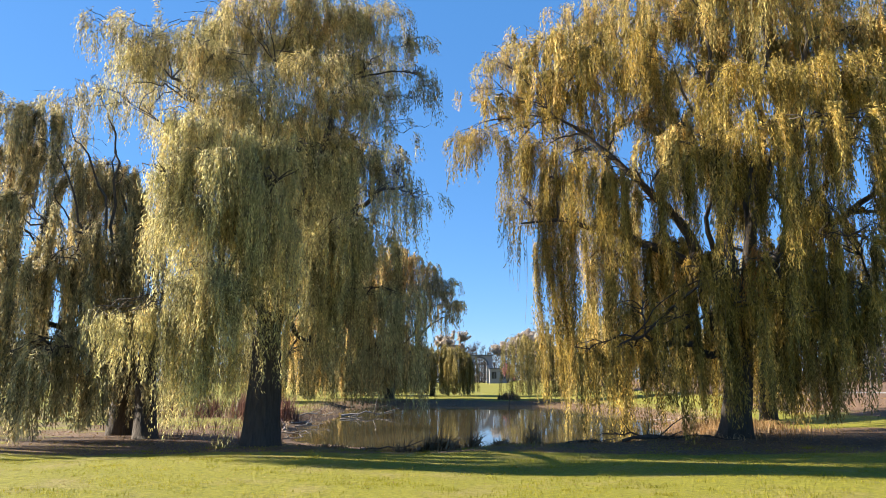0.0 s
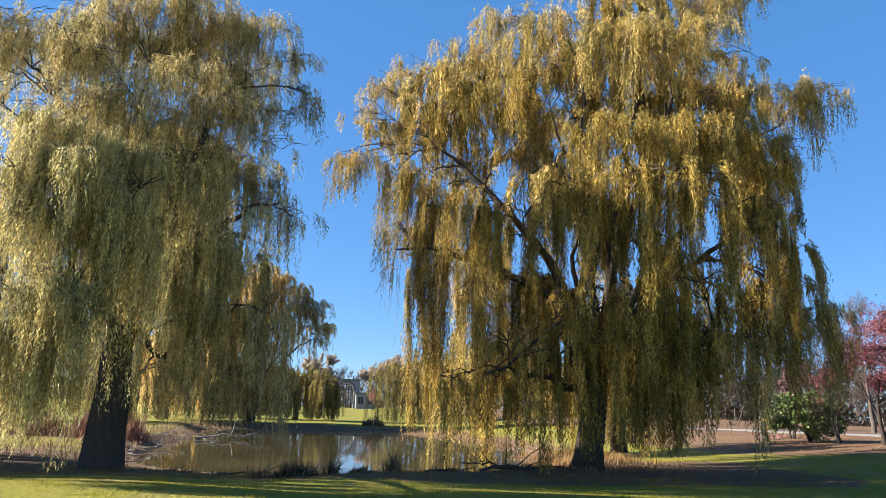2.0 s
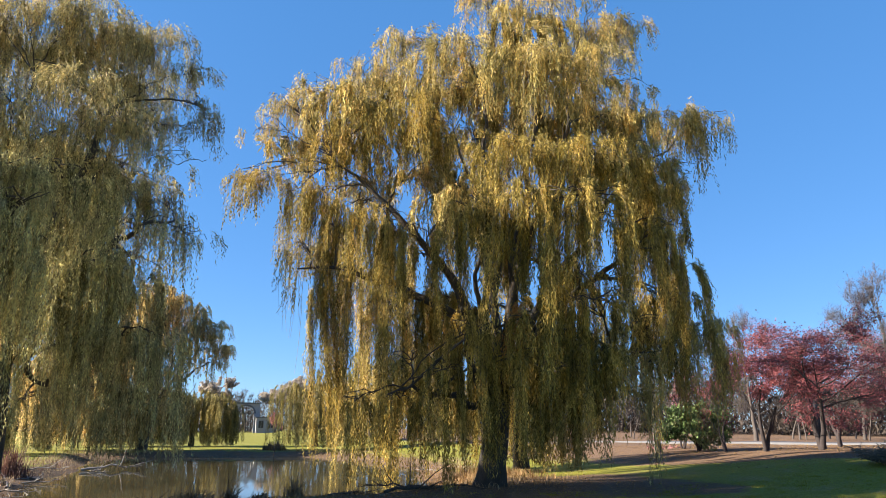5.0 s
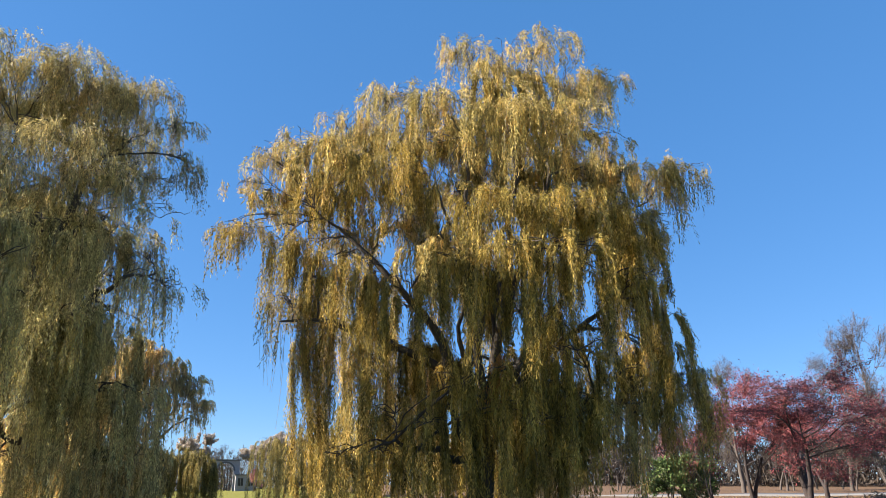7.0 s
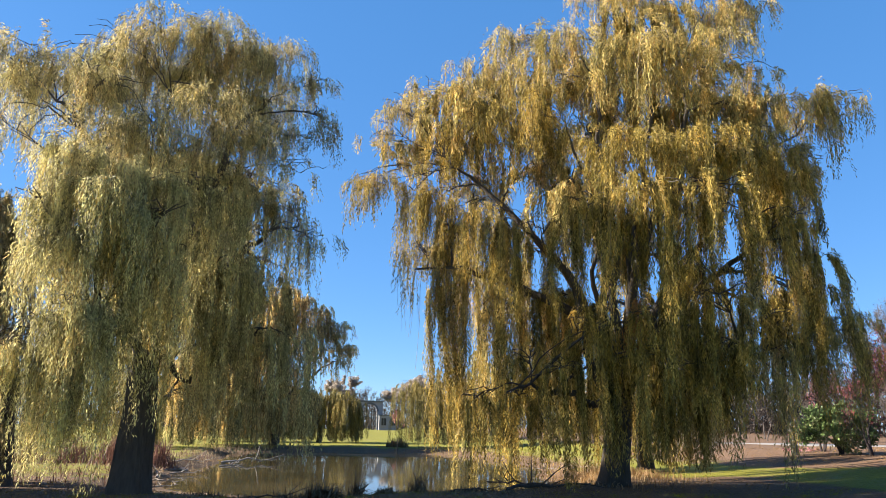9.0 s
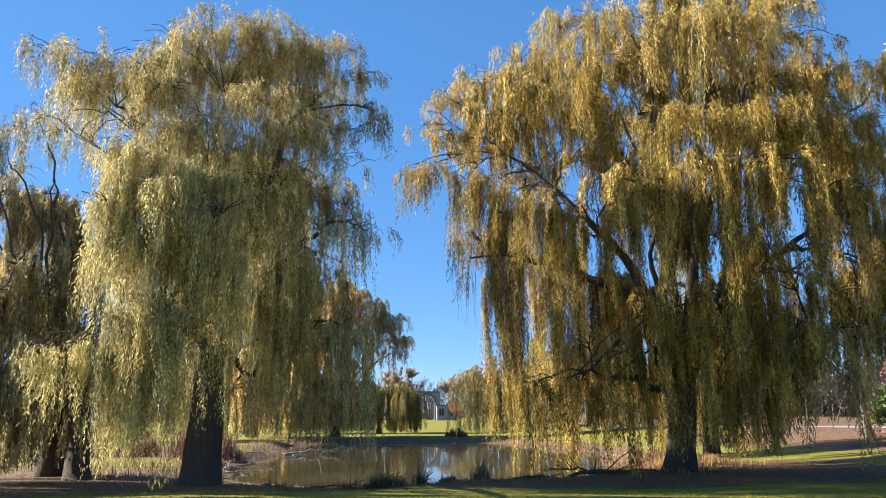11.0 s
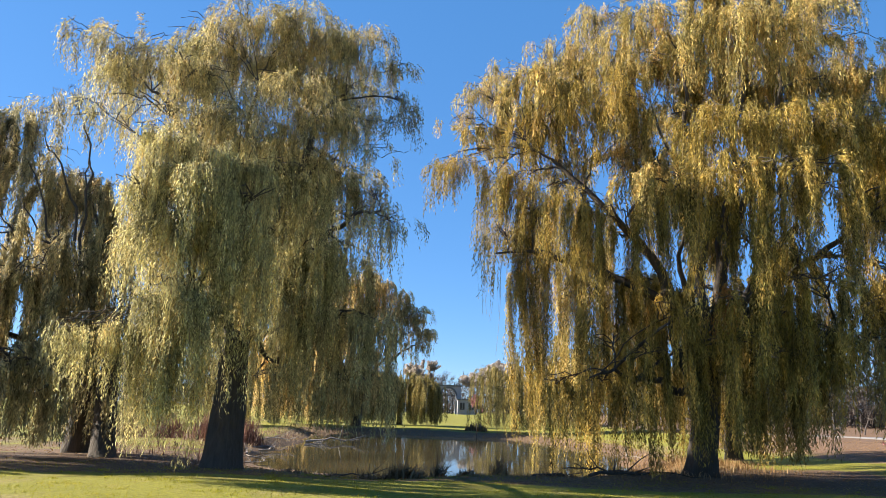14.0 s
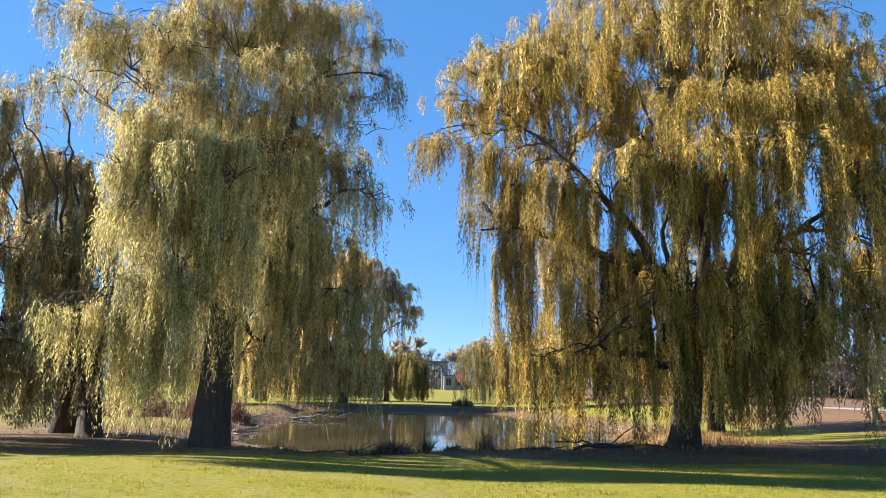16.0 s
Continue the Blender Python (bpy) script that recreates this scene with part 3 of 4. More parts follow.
RC3 = [
    (10.5, 19.9, 6.5, 0.8, 3.2, 0.6), (11.2, 20.3, 6.2, 0.7, 3.4, 0.5), (11.9, 19.8, 5.9, 0.8, 3.0, 0.5),
    (9.98, 17.7, 7.66, 1.1, 4.2, 1.12), (11.44, 17.9, 7.17, 1.1, 4.2, 0.69), (13.01, 18.6, 7.27, 1, 4.9, 0.57),
    (13.99, 19.1, 6.29, 0.8, 4.3, 0.81), (15.35, 19.3, 3.85, 0.6, 1.6, 0.72), (14.18, 19, 4.24, 0.7, 2.4, 0.65),
    (14.96, 19.6, 4.63, 0.9, 3.2, 0.98), (6.06, 20, 6.98, 1, 4.1, 0.75), (5.18, 21.3, 7.27, 0.8, 6.4, 1),
    (3.91, 23.6, 8.15, 0.6, 7.9, 1.12), (3.72, 24.6, 6.1, 0.5, 5.8, 1.25), (5.67, 20.6, 3.36, 0.9, 3.3, 0.45),
    (8.02, 17.2, 4.24, 0.7, 4.1, 0.6), (9.78, 17.2, 4.73, 0.9, 4.4, 0.8), (7.53, 18.1, 4.14, 0.6, 3, 0.4),
    (12.03, 18.8, 4.44, 0.9, 2.2, 0.33), (13.4, 19, 5.22, 0.9, 3.2, 0.65),
    (7.9, 21.2, 4.8, 0.9, 4.3, 1.1), (7.2, 22.4, 5.6, 0.9, 4.6, 0.9), (8.6, 20.7, 3.6, 0.6, 3.2, 1.2),
]
RC4 = [
    (13.89, 22.8, 5.41, 1.3, 3.2, 0.48), (12.32, 24.9, 6.59, 2.1, 6.9, 0.49), (15.45, 21.8, 5.51, 1.1, 2.2, 0.59),
    (10.27, 20.3, 4.14, 1.1, 4.4, 1.2), (10.86, 18.9, 3.56, 0.8, 2.7, 0.9), (9.58, 25, 10.6, 1.4, 5.3, 0.75),
    (12.62, 23.6, 12.94, 1.9, 5.5, 0.75), (7.92, 25.6, 13.63, 1.9, 4.4, 0.75), (4.69, 25.5, 12.06, 1.4, 3.3, 1.06),
    (14.57, 22.4, 9.72, 1.4, 4.2, 0.75), (10.46, 23.6, 16.27, 1.7, 4.5, 1.2),
]
RC7 = [
    (4.79, 24.4, 8.94, 0.8, 8.2, 0.5), (4.69, 26, 7.17, 0.8, 7, 0.5), (8.02, 24.6, 5.51, 1.3, 5, 1.5),
    (6.26, 26.1, 8.64, 0.9, 8.6, 0.5), (7.53, 25.8, 7.66, 1, 7.5, 0.5), (5.6, 24.6, 5.2, 0.8, 4.8, 0.7),
    (10.2, 26.2, 5.4, 1.2, 5.0, 0.7),
]
RC5 = [
    (3.52, 25.6, 12.36, 1.1, 1.7, 0.8), (5.97, 25.2, 13.82, 1.4, 2, 0.9), (8.7, 24.3, 14.41, 1.5, 2.2, 0.9),
    (10.37, 22.5, 12.94, 1.4, 2.1, 0.9), (12.81, 22.3, 12.55, 1.4, 2.1, 0.9), (6.55, 24, 10.11, 1.3, 1.6, 0.45),
    (8.51, 23.3, 11.18, 1.4, 2, 0.8), (5.18, 25.4, 9.91, 1.1, 1.5, 0.4), (13.89, 21.7, 11.97, 1.2, 2, 0.9),
    (14.57, 21.2, 9.72, 1.1, 2, 0.8), (10.37, 23.6, 8.25, 1.3, 2.7, 0.8), (1.96, 24.8, 10.99, 1, 1.5, 0.8),
    (3.91, 22.5, 12.06, 1, 1.5, 0.9), (10.95, 18.8, 9.23, 1.1, 2.1, 0.9), (7.14, 21.7, 8.84, 1.2, 2.2, 0.8),
]
RC6 = [
    (6.75, 18, 4.04, 0.6, 5.4, 0.94), (6.16, 18.7, 2.97, 0.6, 4.5, 0.83), (8.22, 18.3, 3.36, 0.7, 4.9, 0.94),
    (9.49, 18.5, 2.97, 0.7, 4.2, 0.73), (10.76, 18.9, 3.07, 0.7, 3.1, 0.62), (5.38, 20.7, 2.28, 0.7, 3.4, 0.73),
    (4.3, 22, 2.28, 0.6, 3.2, 0.73),
]
RC8 = [
    (13.2, 19.6, 4.2, 0.9, 4.4, 0.59), (12.2, 19.2, 3.6, 0.8, 4, 0.59), (14.2, 20.2, 4, 0.8, 3.8, 0.52),
    (11.6, 20.8, 4.2, 1, 4.6, 1), (15, 20.6, 3.4, 0.7, 2.8, 0.45),
    (15.3, 20.2, 4.4, 0.6, 2.4, 0.59), (16, 20.6, 3.4, 0.5, 1.6, 0.59), (3, 23.5, 7.2, 0.6, 2.4, 0.6),
]
RMAIN = [
    (9, 22, 3.16), (3.52, 23.2, 10.6), (5.97, 21.7, 8.05),
    (7.04, 20.8, 10.99), (8.9, 22.2, 15.68), (10.37, 21.5, 15.1),
    (11.83, 20.8, 13.82), (13.99, 19.3, 10.6), (13.59, 20.2, 7.47),
    (10.4, 22.6, 9.5), (7.53, 20.6, 8.05), (12.62, 19.7, 3.46),
    (8.51, 19.1, 9.72),
    (2.6, 23.4, 6.7), (4.8, 19.8, 2.6),
]
R2C = [
    (6.36, 30.3, 4.44, 1.1, 5, 1), (8.22, 29.9, 4.24, 1.1, 4.7, 1), (10.27, 30.2, 4.44, 1.3, 4.9, 1),
    (12.52, 30.4, 4.24, 1.3, 5, 1), (14.08, 28.6, 3.85, 1.3, 4.6, 1), (9, 32.7, 5.41, 1.4, 3.8, 0.8),
    (13.89, 30.9, 4.83, 1.6, 4.9, 0.8),
]
LLC = [
    (-13.16, 22.58, 9.38, 1.29, 4.33, 0.8), (-14.19, 22, 8.69, 1.29, 4.09, 0.8), (-12.24, 23.17, 7.78, 1.29, 5.5, 0.9),
    (-11.27, 18.67, 5.79, 1.22, 6.22, 0.8), (-11.78, 24.69, 8.47, 1.17, 5.26, 0.8), (-9.28, 22.03, 5.79, 1.12, 6.73, 0.9),
    (-10.48, 19.18, 4.09, 1.43, 6.73, 0.8), (-9.87, 20.6, 4.79, 1.12, 7.04, 0.9), (-12.07, 19.38, 4.29, 1.12, 6.32, 0.5),
    (-15.79, 22.23, 7.56, 1.75, 7.84, 0.3), (-9.87, 22.85, 3.6, 1.22, 6.02, 0.9), (-14.36, 20.2, 4, 1.63, 5.81, 0.25),
    (-9.77, 19.48, 2.2, 1.22, 3.98, 0.8), (-10.48, 18.56, 1.8, 1.22, 3.88, 0.8), (-9.68, 18.46, 1.9, 0.82, 4.18, 0.6),
    (-9.08, 19.89, 1.6, 0.71, 3.57, 0.5), (-8.38, 21.32, 1.5, 0.71, 3.16, 0.5),
]
# The first two clumps hang out of view, added to shade the ground.
LLC2 = [
    (-14.46, 18.87, 3.5, 1.53, 6.02, 0.4), (-14.57, 17.44, 2.5, 1.43, 5.71, 0.35), (-11.47, 18.56, 1.8, 1.02, 4.79, 0.6),
]
LLC3 = [
    (-13.96, 22.11, 9.84, 1.05, 2.22, 0.9), (-13.16, 22.58, 9.95, 1.05, 2.46, 0.9), (-12.81, 23.52, 10.64, 0.94, 2.11, 0.7),
    (-12.47, 24.34, 11.56, 0.82, 1.64, 0.6), (-11.9, 25.27, 11.32, 0.94, 1.87, 0.5), (-13.84, 23.52, 8.81, 1.17, 2.46, 0.6),
    (-12.71, 24.22, 9.15, 1.17, 2.92, 0.8), (-11.9, 24.69, 8.58, 1.05, 3.86, 1), (-10.65, 24.09, 8.06, 0.99, 4.84, 1),
    (-10.11, 24.86, 7.63, 0.88, 4.4, 0.8), (-14.3, 23.28, 7.66, 1.05, 2.22, 0.5), (-10.08, 20.5, 5.59, 0.92, 3.77, 0.8),
    (-11.08, 19.99, 5, 1.12, 3.37, 0.7),
]
LLMAIN = [
    (-9.3, 21.9, 2.6), (-10.53, 23.98, 5.84), (-12.36, 22.46, 8.12),
    (-12.81, 22.11, 6.75), (-14.08, 22, 7.09), (-11.9, 23.4, 6.87),
    (-15.1, 22, 6.98), (-12.47, 23.4, 10.29), (-11.33, 24.34, 10.07),
    (-12.02, 23.87, 11.78), (-12.93, 22.46, 9.5), (-10.53, 24.92, 8.35),
]
DWC = [
    (-8.06, 70.75, 12.6, 1.62, 4.62, 1), (-6.47, 71, 13.21, 1.38, 3.5, 1), (-4.65, 71.12, 13.09, 1.38, 3.12, 1),
    (-2.69, 71.25, 12.11, 1.38, 3.12, 0.9), (-0.98, 71.25, 11.14, 1.25, 2.88, 0.9), (0.49, 71.25, 9.91, 1.12, 2.75, 0.9),
    (1.59, 71.25, 8.94, 0.88, 2.62, 0.9), (-5.38, 72.25, 11.01, 1.5, 4.62, 0.8), (-2.94, 69.88, 9.55, 1.5, 3.88, 0.7),
    (-1.1, 72.5, 8.94, 1.25, 3.5, 0.7), (0.36, 71.25, 7.59, 1, 2.5, 0.7), (-9.41, 73.12, 9.3, 2.38, 7.75, 1),
    (-6.11, 68.5, 6.86, 2, 6, 0.8), (-3.79, 71.12, 6.49, 1.62, 5.12, 0.6), (-10.39, 69.12, 5.26, 2.75, 6.75, 1),
    (-6.96, 67.12, 3.31, 2.38, 5.38, 1), (-4.4, 67.38, 3.06, 1.62, 4.25, 0.8), (-13.69, 72.38, 5.39, 3, 7, 1),
    (-5.75, 70, 11.85, 1.5, 3.25, 1), (-3.75, 72, 11.1, 1.5, 3.25, 0.9), (-1.75, 70.25, 10.35, 1.38, 3.25, 0.8),
    (1.12, 70.5, 8.72, 1, 2.5, 0.8), (-7.5, 69.5, 9.1, 2, 5, 0.9), (-9.25, 67.5, 6.1, 2.38, 5.75, 1),
    (-12.25, 68.25, 6.35, 2.5, 6, 1), (-2.5, 68.75, 3.85, 1.5, 3.62, 0.8),
    (-4.5, 70.5, 14.1, 1.25, 2.75, 1), (-3, 70.75, 13.22, 1.25, 2.75, 1), (-1.25, 70.75, 12.35, 1.12, 2.5, 1), (0.75, 70.75, 10.85, 1, 2.5, 0.9),
]
DW2C = [
    (-1.27, 84, 4.34, 1.9, 5, 2.2), (0.68, 83, 4.53, 1.9, 5.3, 2.2), (2.35, 84, 4.14, 1.3, 4.7, 2.2),
    (-2.84, 84.9, 3.75, 1.7, 4.4, 2.2),
    (-4.7, 83.6, 4.6, 1.8, 5.2, 2.2), (-6.6, 84.2, 5.0, 1.9, 5.6, 2.2), (-8.7, 83.8, 5.2, 2.0, 5.6, 2.0),
    (-10.9, 84.5, 5.4, 2.1, 5.8, 2.0), (1.5, 82.2, 4.0, 1.5, 4.6, 2.2), (3.0, 83.2, 3.4, 0.9, 3.8, 2.2),
]
DW3C = [
    (9.1, 83.5, 6.1, 1.5, 6, 1), (10.37, 83.3, 5.32, 1.7, 6.4, 1), (12.91, 83, 4.34, 2, 6, 1),
    (7.92, 82.6, 5.12, 1, 5.3, 1), (16.04, 84.4, 3.95, 2.7, 6.2, 1),
]
DW4C = [
    (10.95, 65, 5.22, 2.4, 6.3, 1), (13.89, 64.5, 6, 2.6, 7.4, 1), (16.92, 64.7, 4.93, 2.7, 6.9, 1),
    (8.9, 65.4, 3.75, 1.6, 4.7, 1), (19.76, 62.8, 4.34, 2.6, 6.8, 1), (22.79, 61.7, 4.73, 2.6, 6.8, 1),
]
DW5C = [
    (-10.66, 61, 6.69, 2.5, 7.9, 0.5), (-13.89, 60.3, 7.17, 3, 8.9, 0.5), (-17.51, 61.4, 6.78, 3.1, 8.7, 0.5),
    (-19.85, 58.6, 5.61, 3, 7.4, 0.5), (-8.41, 59.4, 3.36, 2.4, 5.3, 0.5), (-11.74, 57.8, 2.87, 2.3, 4.7, 0.5),
    (-15.35, 57.9, 2.68, 1.9, 4.3, 0.8),
]
FAR = dict(per=75, leaf=0.20, width=0.055, spacing=0.13, lines=False, full=1.7)
willow("large weeping willow with green and yellow leaves on the lawn", (-4.75, 19.7), LMAIN, [LC1, LC2, LC3, LC4], LEAF_L, 11, 0.44, per=275, inner=(3,), lit_leafy=LEAF_L_LIT, bright=(1, 2), tight=0.062, leaf=0.10, width=0.024, spacing=0.045, floor=0.55)
golden = willow("tall golden weeping willow with several thick limbs", (8.72, 22.3), RMAIN, [RC1, RC2, RC3, RC4, RC5, RC6, RC7, RC8], LEAF_R, 12, 0.46, per=190, limbs=0.85, inner=(3, 4), bright=(0, 4, 6, 7), floor=0.45, lit_leafy=LEAF_R_LIT)
for k, clump in enumerate(((7.9, 18.0, 4.75, 0.16, 1.1, 60.0), (8.95, 18.4, 6.0, 0.13, 0.55, 60.0), (7.75, 18.1, 4.2, 0.10, 0.6, 60.0))):
    (V, F), strands = hanging([clump], np.random.default_rng(200 + k), 30, 0.12, 0.035, 0.04, 0.2, True)
    tagged(piece("dead_spray", mesh_from("dead_spray", V - np.array(golden.location), F, DEAD_LEAF), golden, "withered orange hanging spray"), "", "", "", "stuff")
wispy = np.random.default_rng(21)
for k in range(9):
    top = np.array([wispy.uniform(1.9, 2.9), 24.0 + wispy.uniform(-0.4, 0.4), wispy.uniform(6.0, 8.2)])
    drop = wispy.uniform(2.2, 3.4)
    P = np.array([top + (0.12 * math.sin(2.1 * s + k) * s, 0.05 * s, -drop * s) for s in np.linspace(0, 1, 9)])
    V, F = tubes([(P - np.array(golden.location), np.linspace(0.006, 0.003, 9))], 4)
    piece("bare_strand", mesh_from("bare_strand", V, F, TWIG), golden, "thin leafless hanging strand")
willow("dark weeping willow with twin trunks among leaf litter", (-9.7, 22.8), LLMAIN, [LLC, LLC2, LLC3], LEAF_LL, 13, 0.40, per=80, leaf=0.14, width=0.034, floor=0.3, limbs=0.4, twin=(-8.3, 21.2))
willow("bright yellow willow close behind the golden one", (13.6, 31.0), [(13.3, 31.0, 2.5), (9, 31, 6), (14, 32, 7), (17, 31, 5)], [R2C], LEAF_R, 17, 0.34, per=90, leaf=0.14, width=0.045, spacing=0.075, lines=False, full=1.6)
willow("yellowing weeping willow across the pond", (-5.0, 71.5), [(-4.5, 71.3, 3.4), (-5.6, 71.3, 9.6), (0.2, 71.3, 9.4), (1.5, 71.3, 8.4), (-9.4, 72.0, 9.6)], [DWC], LEAF_POND, 14, 0.45, per=85, leaf=0.25, width=0.07, spacing=0.14, lines=False)
willow("low rounded olive willow across the pond", (-1.0, 84.0), [(-1.0, 84.0, 2.0), (0.5, 84, 4.5), (2.0, 84, 4.5), (-5.0, 84, 5.0), (-9.0, 84, 5.2)], [DW2C], LEAF_FAR, 15, 0.28, **FAR)
willow("low golden willow across the pond", (12.0, 84.0), [(12.0, 84.0, 2.0), (10, 84, 5), (14, 84, 5)], [DW3C], LEAF_FAR, 16, 0.28, **FAR)
willow("golden willow on the far bank of the pond", (16.0, 66.0), [(16.0, 66.0, 2.5), (12, 66, 6), (20, 66, 6)], [DW4C], LEAF_FAR, 18, 0.30, **FAR)
willow("olive willow on the bank behind driftwood", (-13.5, 62.0), [(-13.5, 62.0, 3.0), (-10, 62, 7), (-17, 62, 7), (-20, 62, 6)], [DW5C], LEAF_FAR, 19, 0.34, **FAR)


# ------------------------------------------------------------ other trees and shrubs
def broadleaf(name, label, category, foot, height, spread, leafy, leaves, leaf, width, seed, bark, group="", stems=1, girth=0.1, clear=0.25, depth=4, lean=(0, 0), flat=0.6, fan=0.75, fine=0.008, kids=(3, 5), slim=False, rise=-0.25, haze=0.065):
    """A branching tree or shrub: trunk, limbs, fine twigs and, where it has any, small leaves at the tips."""
    rng = np.random.default_rng(seed)
    x, y = foot
    at = np.array([x, y, ground_at(x, y)])
    tree = thing(name, tuple(at), label, category, group)
    limbs, twigs, tips = [], [], []

    def grow(start, way, length, radius, level):
        n = 6 if level < 2 else 4
        d = np.array(way, float)
        P, p = [start], start
        for k in range(n - 1):
            d = d + rng.normal(0, 0.13, 3) + (0, 0, 0.05)
            d /= np.linalg.norm(d)
            p = p + d * length / (n - 1)
            P.append(p)
        P = np.array(P)
        R = np.linspace(radius, radius * 0.55, n)
        (limbs if level < 1 else twigs).append((P, R))
        if level >= depth:
            tips.append(P)
            return
        for k in range(rng.integers(*kids)):
            i = rng.integers(n // 2, n)
            side = rng.normal(0, 1, 3) * (spread / height, spread / height, flat) * 1.5
            w = d * (1 - 0.45 * fan) + side * fan * 0.6
            grow(P[i], w / np.linalg.norm(w), length * rng.uniform(0.55, 0.8), R[i] * 0.6, level + 1)

    for s in range(stems):
        a0 = s * 2 * np.pi / stems + rng.uniform(0, 1)
        off = 0.0 if stems == 1 else 0.28
        grow(at + (0, 0, -0.15), np.array([math.cos(a0) * off + lean[0], math.sin(a0) * off + lean[1], 1.0]), height * (clear + 0.12), girth, 0)
    V = np.concatenate([q[0] for q in twigs])
    top = V[:, 2].max() - at[2]
    k = height / top
    half = np.percentile(np.hypot(V[:, 0] - x, V[:, 1] - y), 97)
    kx = spread / half
    def fit_to(P):
        h = np.clip((P[:, 2:3] - at[2]) / (0.35 * top), 0, 1)
        return np.concatenate([(P[:, :2] - at[:2]) * (1 + (kx - 1) * h), (P[:, 2:3] - at[2]) * k], 1)
    for q in limbs:
        Vv, F = tubes([(fit_to(q[0]), q[1] * np.linspace(1.25, 1, len(q[1])))], 10)
        piece("trunk" if stems == 1 else "stem", mesh_from("stem", Vv, F, bark, True), tree)
    Vv, F = tubes([(fit_to(P), np.maximum(R, fine)) for P, R in twigs], 3)
    tagged(piece("twig", mesh_from("twig", Vv, F, bark), tree), "", "", "", "stuff")
    if leaves:
        T = np.concatenate([fit_to(P) for P in tips])
        pos = T[rng.integers(0, len(T), leaves)] + rng.normal(0, haze * spread ** 0.5, (leaves, 3)) * (1, 1, 0.7)
        pos[:, 2] = np.maximum(pos[:, 2], 0.08)
        way = rng.normal(0, 1, (leaves, 3)) + (0, 0, rise)
        Vv, F = leaf_quads(pos, way, leaf, width, rng, slim)
        tagged(piece("crown", mesh_from("crown", Vv, F, leafy), tree), "", "", "", "stuff")
    return tree


CRAB = "crabapple trees beside the road"
RED = dict(leafy=LEAF_RED, leaf=0.075, width=0.05, bark=BARK_RED, group=CRAB, clear=0.2, depth=4, flat=0.22, fan=0.95)
broadleaf("crabapple_tree", "wide dark red crabapple with forked black trunk", "tree", (25.0, 25.6), 5.7, 5.3, leaves=26000, seed=31, stems=3, girth=0.11, **RED)
broadleaf("crabapple_tree", "slim dark red crabapple on leaf litter", "tree", (23.1, 26.8), 4.8, 2.4, leaves=11000, seed=32, stems=2, girth=0.09, **RED)
broadleaf("crabapple_tree", "dark red crabapple near the roadside", "tree", (31.8, 31.4), 5.5, 3.4, leaves=7000, seed=33, stems=2, girth=0.1, **RED)
broadleaf("crabapple_tree", "sparse red crabapple near the roadside", "tree", (30.3, 24.5), 5.2, 3.6, leaves=7000, seed=34, stems=2, girth=0.1, **RED)
broadleaf("leaning_tree", "small leaning pale tree with nearly bare crown", "tree", (20.9, 31.4), 5.1, 2.6, LEAF_TAN, 500, 0.1, 0.05, 35, BARK_PALE, lean=(-0.25, 0.0), girth=0.16, clear=0.3)
broadleaf("evergreen_bush", "dense broad-leaved green bush with pale patches", "bush", (22.4, 30.4), 2.5, 1.75, LEAF_BUSH, 11000, 0.13, 0.075, 36, BARK_RED, stems=6, girth=0.05, clear=0.15, flat=0.6)
broadleaf("orange_shrub", "thin shrub with faded orange-pink leaves", "shrub", (23.1, 32.6), 3.8, 1.5, LEAF_PINK, 1100, 0.12, 0.06, 37, BARK_RED, stems=3, girth=0.05)
broadleaf("orange_shrub", "arching thin shrub with reddish leaves", "shrub", (22.5, 28.6), 3.4, 1.6, LEAF_RED, 500, 0.12, 0.06, 38, BARK_RED, stems=2, girth=0.06, lean=(-0.2, 0.1))
broadleaf("bramble_thicket", "tangled bare bramble thicket on the lawn's edge", "shrub", (20.7, 18.4), 0.9, 1.3, STRAW, 400, 0.08, 0.04, 39, BARK_PALE, stems=9, girth=0.02, clear=0.1)
broadleaf("bramble_thicket", "tall thin bare thicket beside crabapples", "shrub", (24.9, 21.5), 2.4, 1.5, STRAW, 300, 0.08, 0.04, 40, BARK_PALE, stems=5, girth=0.022, clear=0.12, depth=3)

BARE = "bare trees behind the road"
bare = broadleaf("bare_tree", "tall leafless tree with fine upward twigs", "tree", (49.3, 42.3), 13.4, 4.8, TWIG_HAZE, 9000, 0.42, 0.022, 41, TWIG_GREY, BARE, girth=0.2, clear=0.18, depth=5, flat=0.9, fan=0.7, fine=0.015, kids=(3, 5), slim=True, rise=0.9, haze=0.08)
for x, y, s, r in ((48.4, 57.3, 0.92, 40), (62, 47, 1.0, 120), (64, 60, 0.9, 200), (59, 43, 1.0, 75), (78, 66, 1.0, 330)):
    c = copy_thing(bare, pose(x, y, ground_at(x, y), 0, 0, r))
    c.scale = (s, s, s)
brown = broadleaf("woodland_tree", "brownish bare woodland tree beyond the road", "tree", (60.0, 70.0), 6.8, 3.8, WOOD_HAZE, 2600, 0.35, 0.05, 42, TWIG_GREY, "woodland beyond the road", girth=0.09, clear=0.15, depth=4, flat=0.7, fine=0.03, slim=True, rise=0.5, haze=0.1)
rng = np.random.default_rng(5)
for k in range(26):
    az, d = radians(rng.uniform(30, 64)), rng.uniform(72, 100)
    c = copy_thing(brown, pose(d * math.sin(az), d * math.cos(az), ground_at(d * math.sin(az), d * math.cos(az)), 0, 0, rng.uniform(0, 360)))
    s = rng.uniform(0.7, 1.25)
    c.scale = (s, s, s)

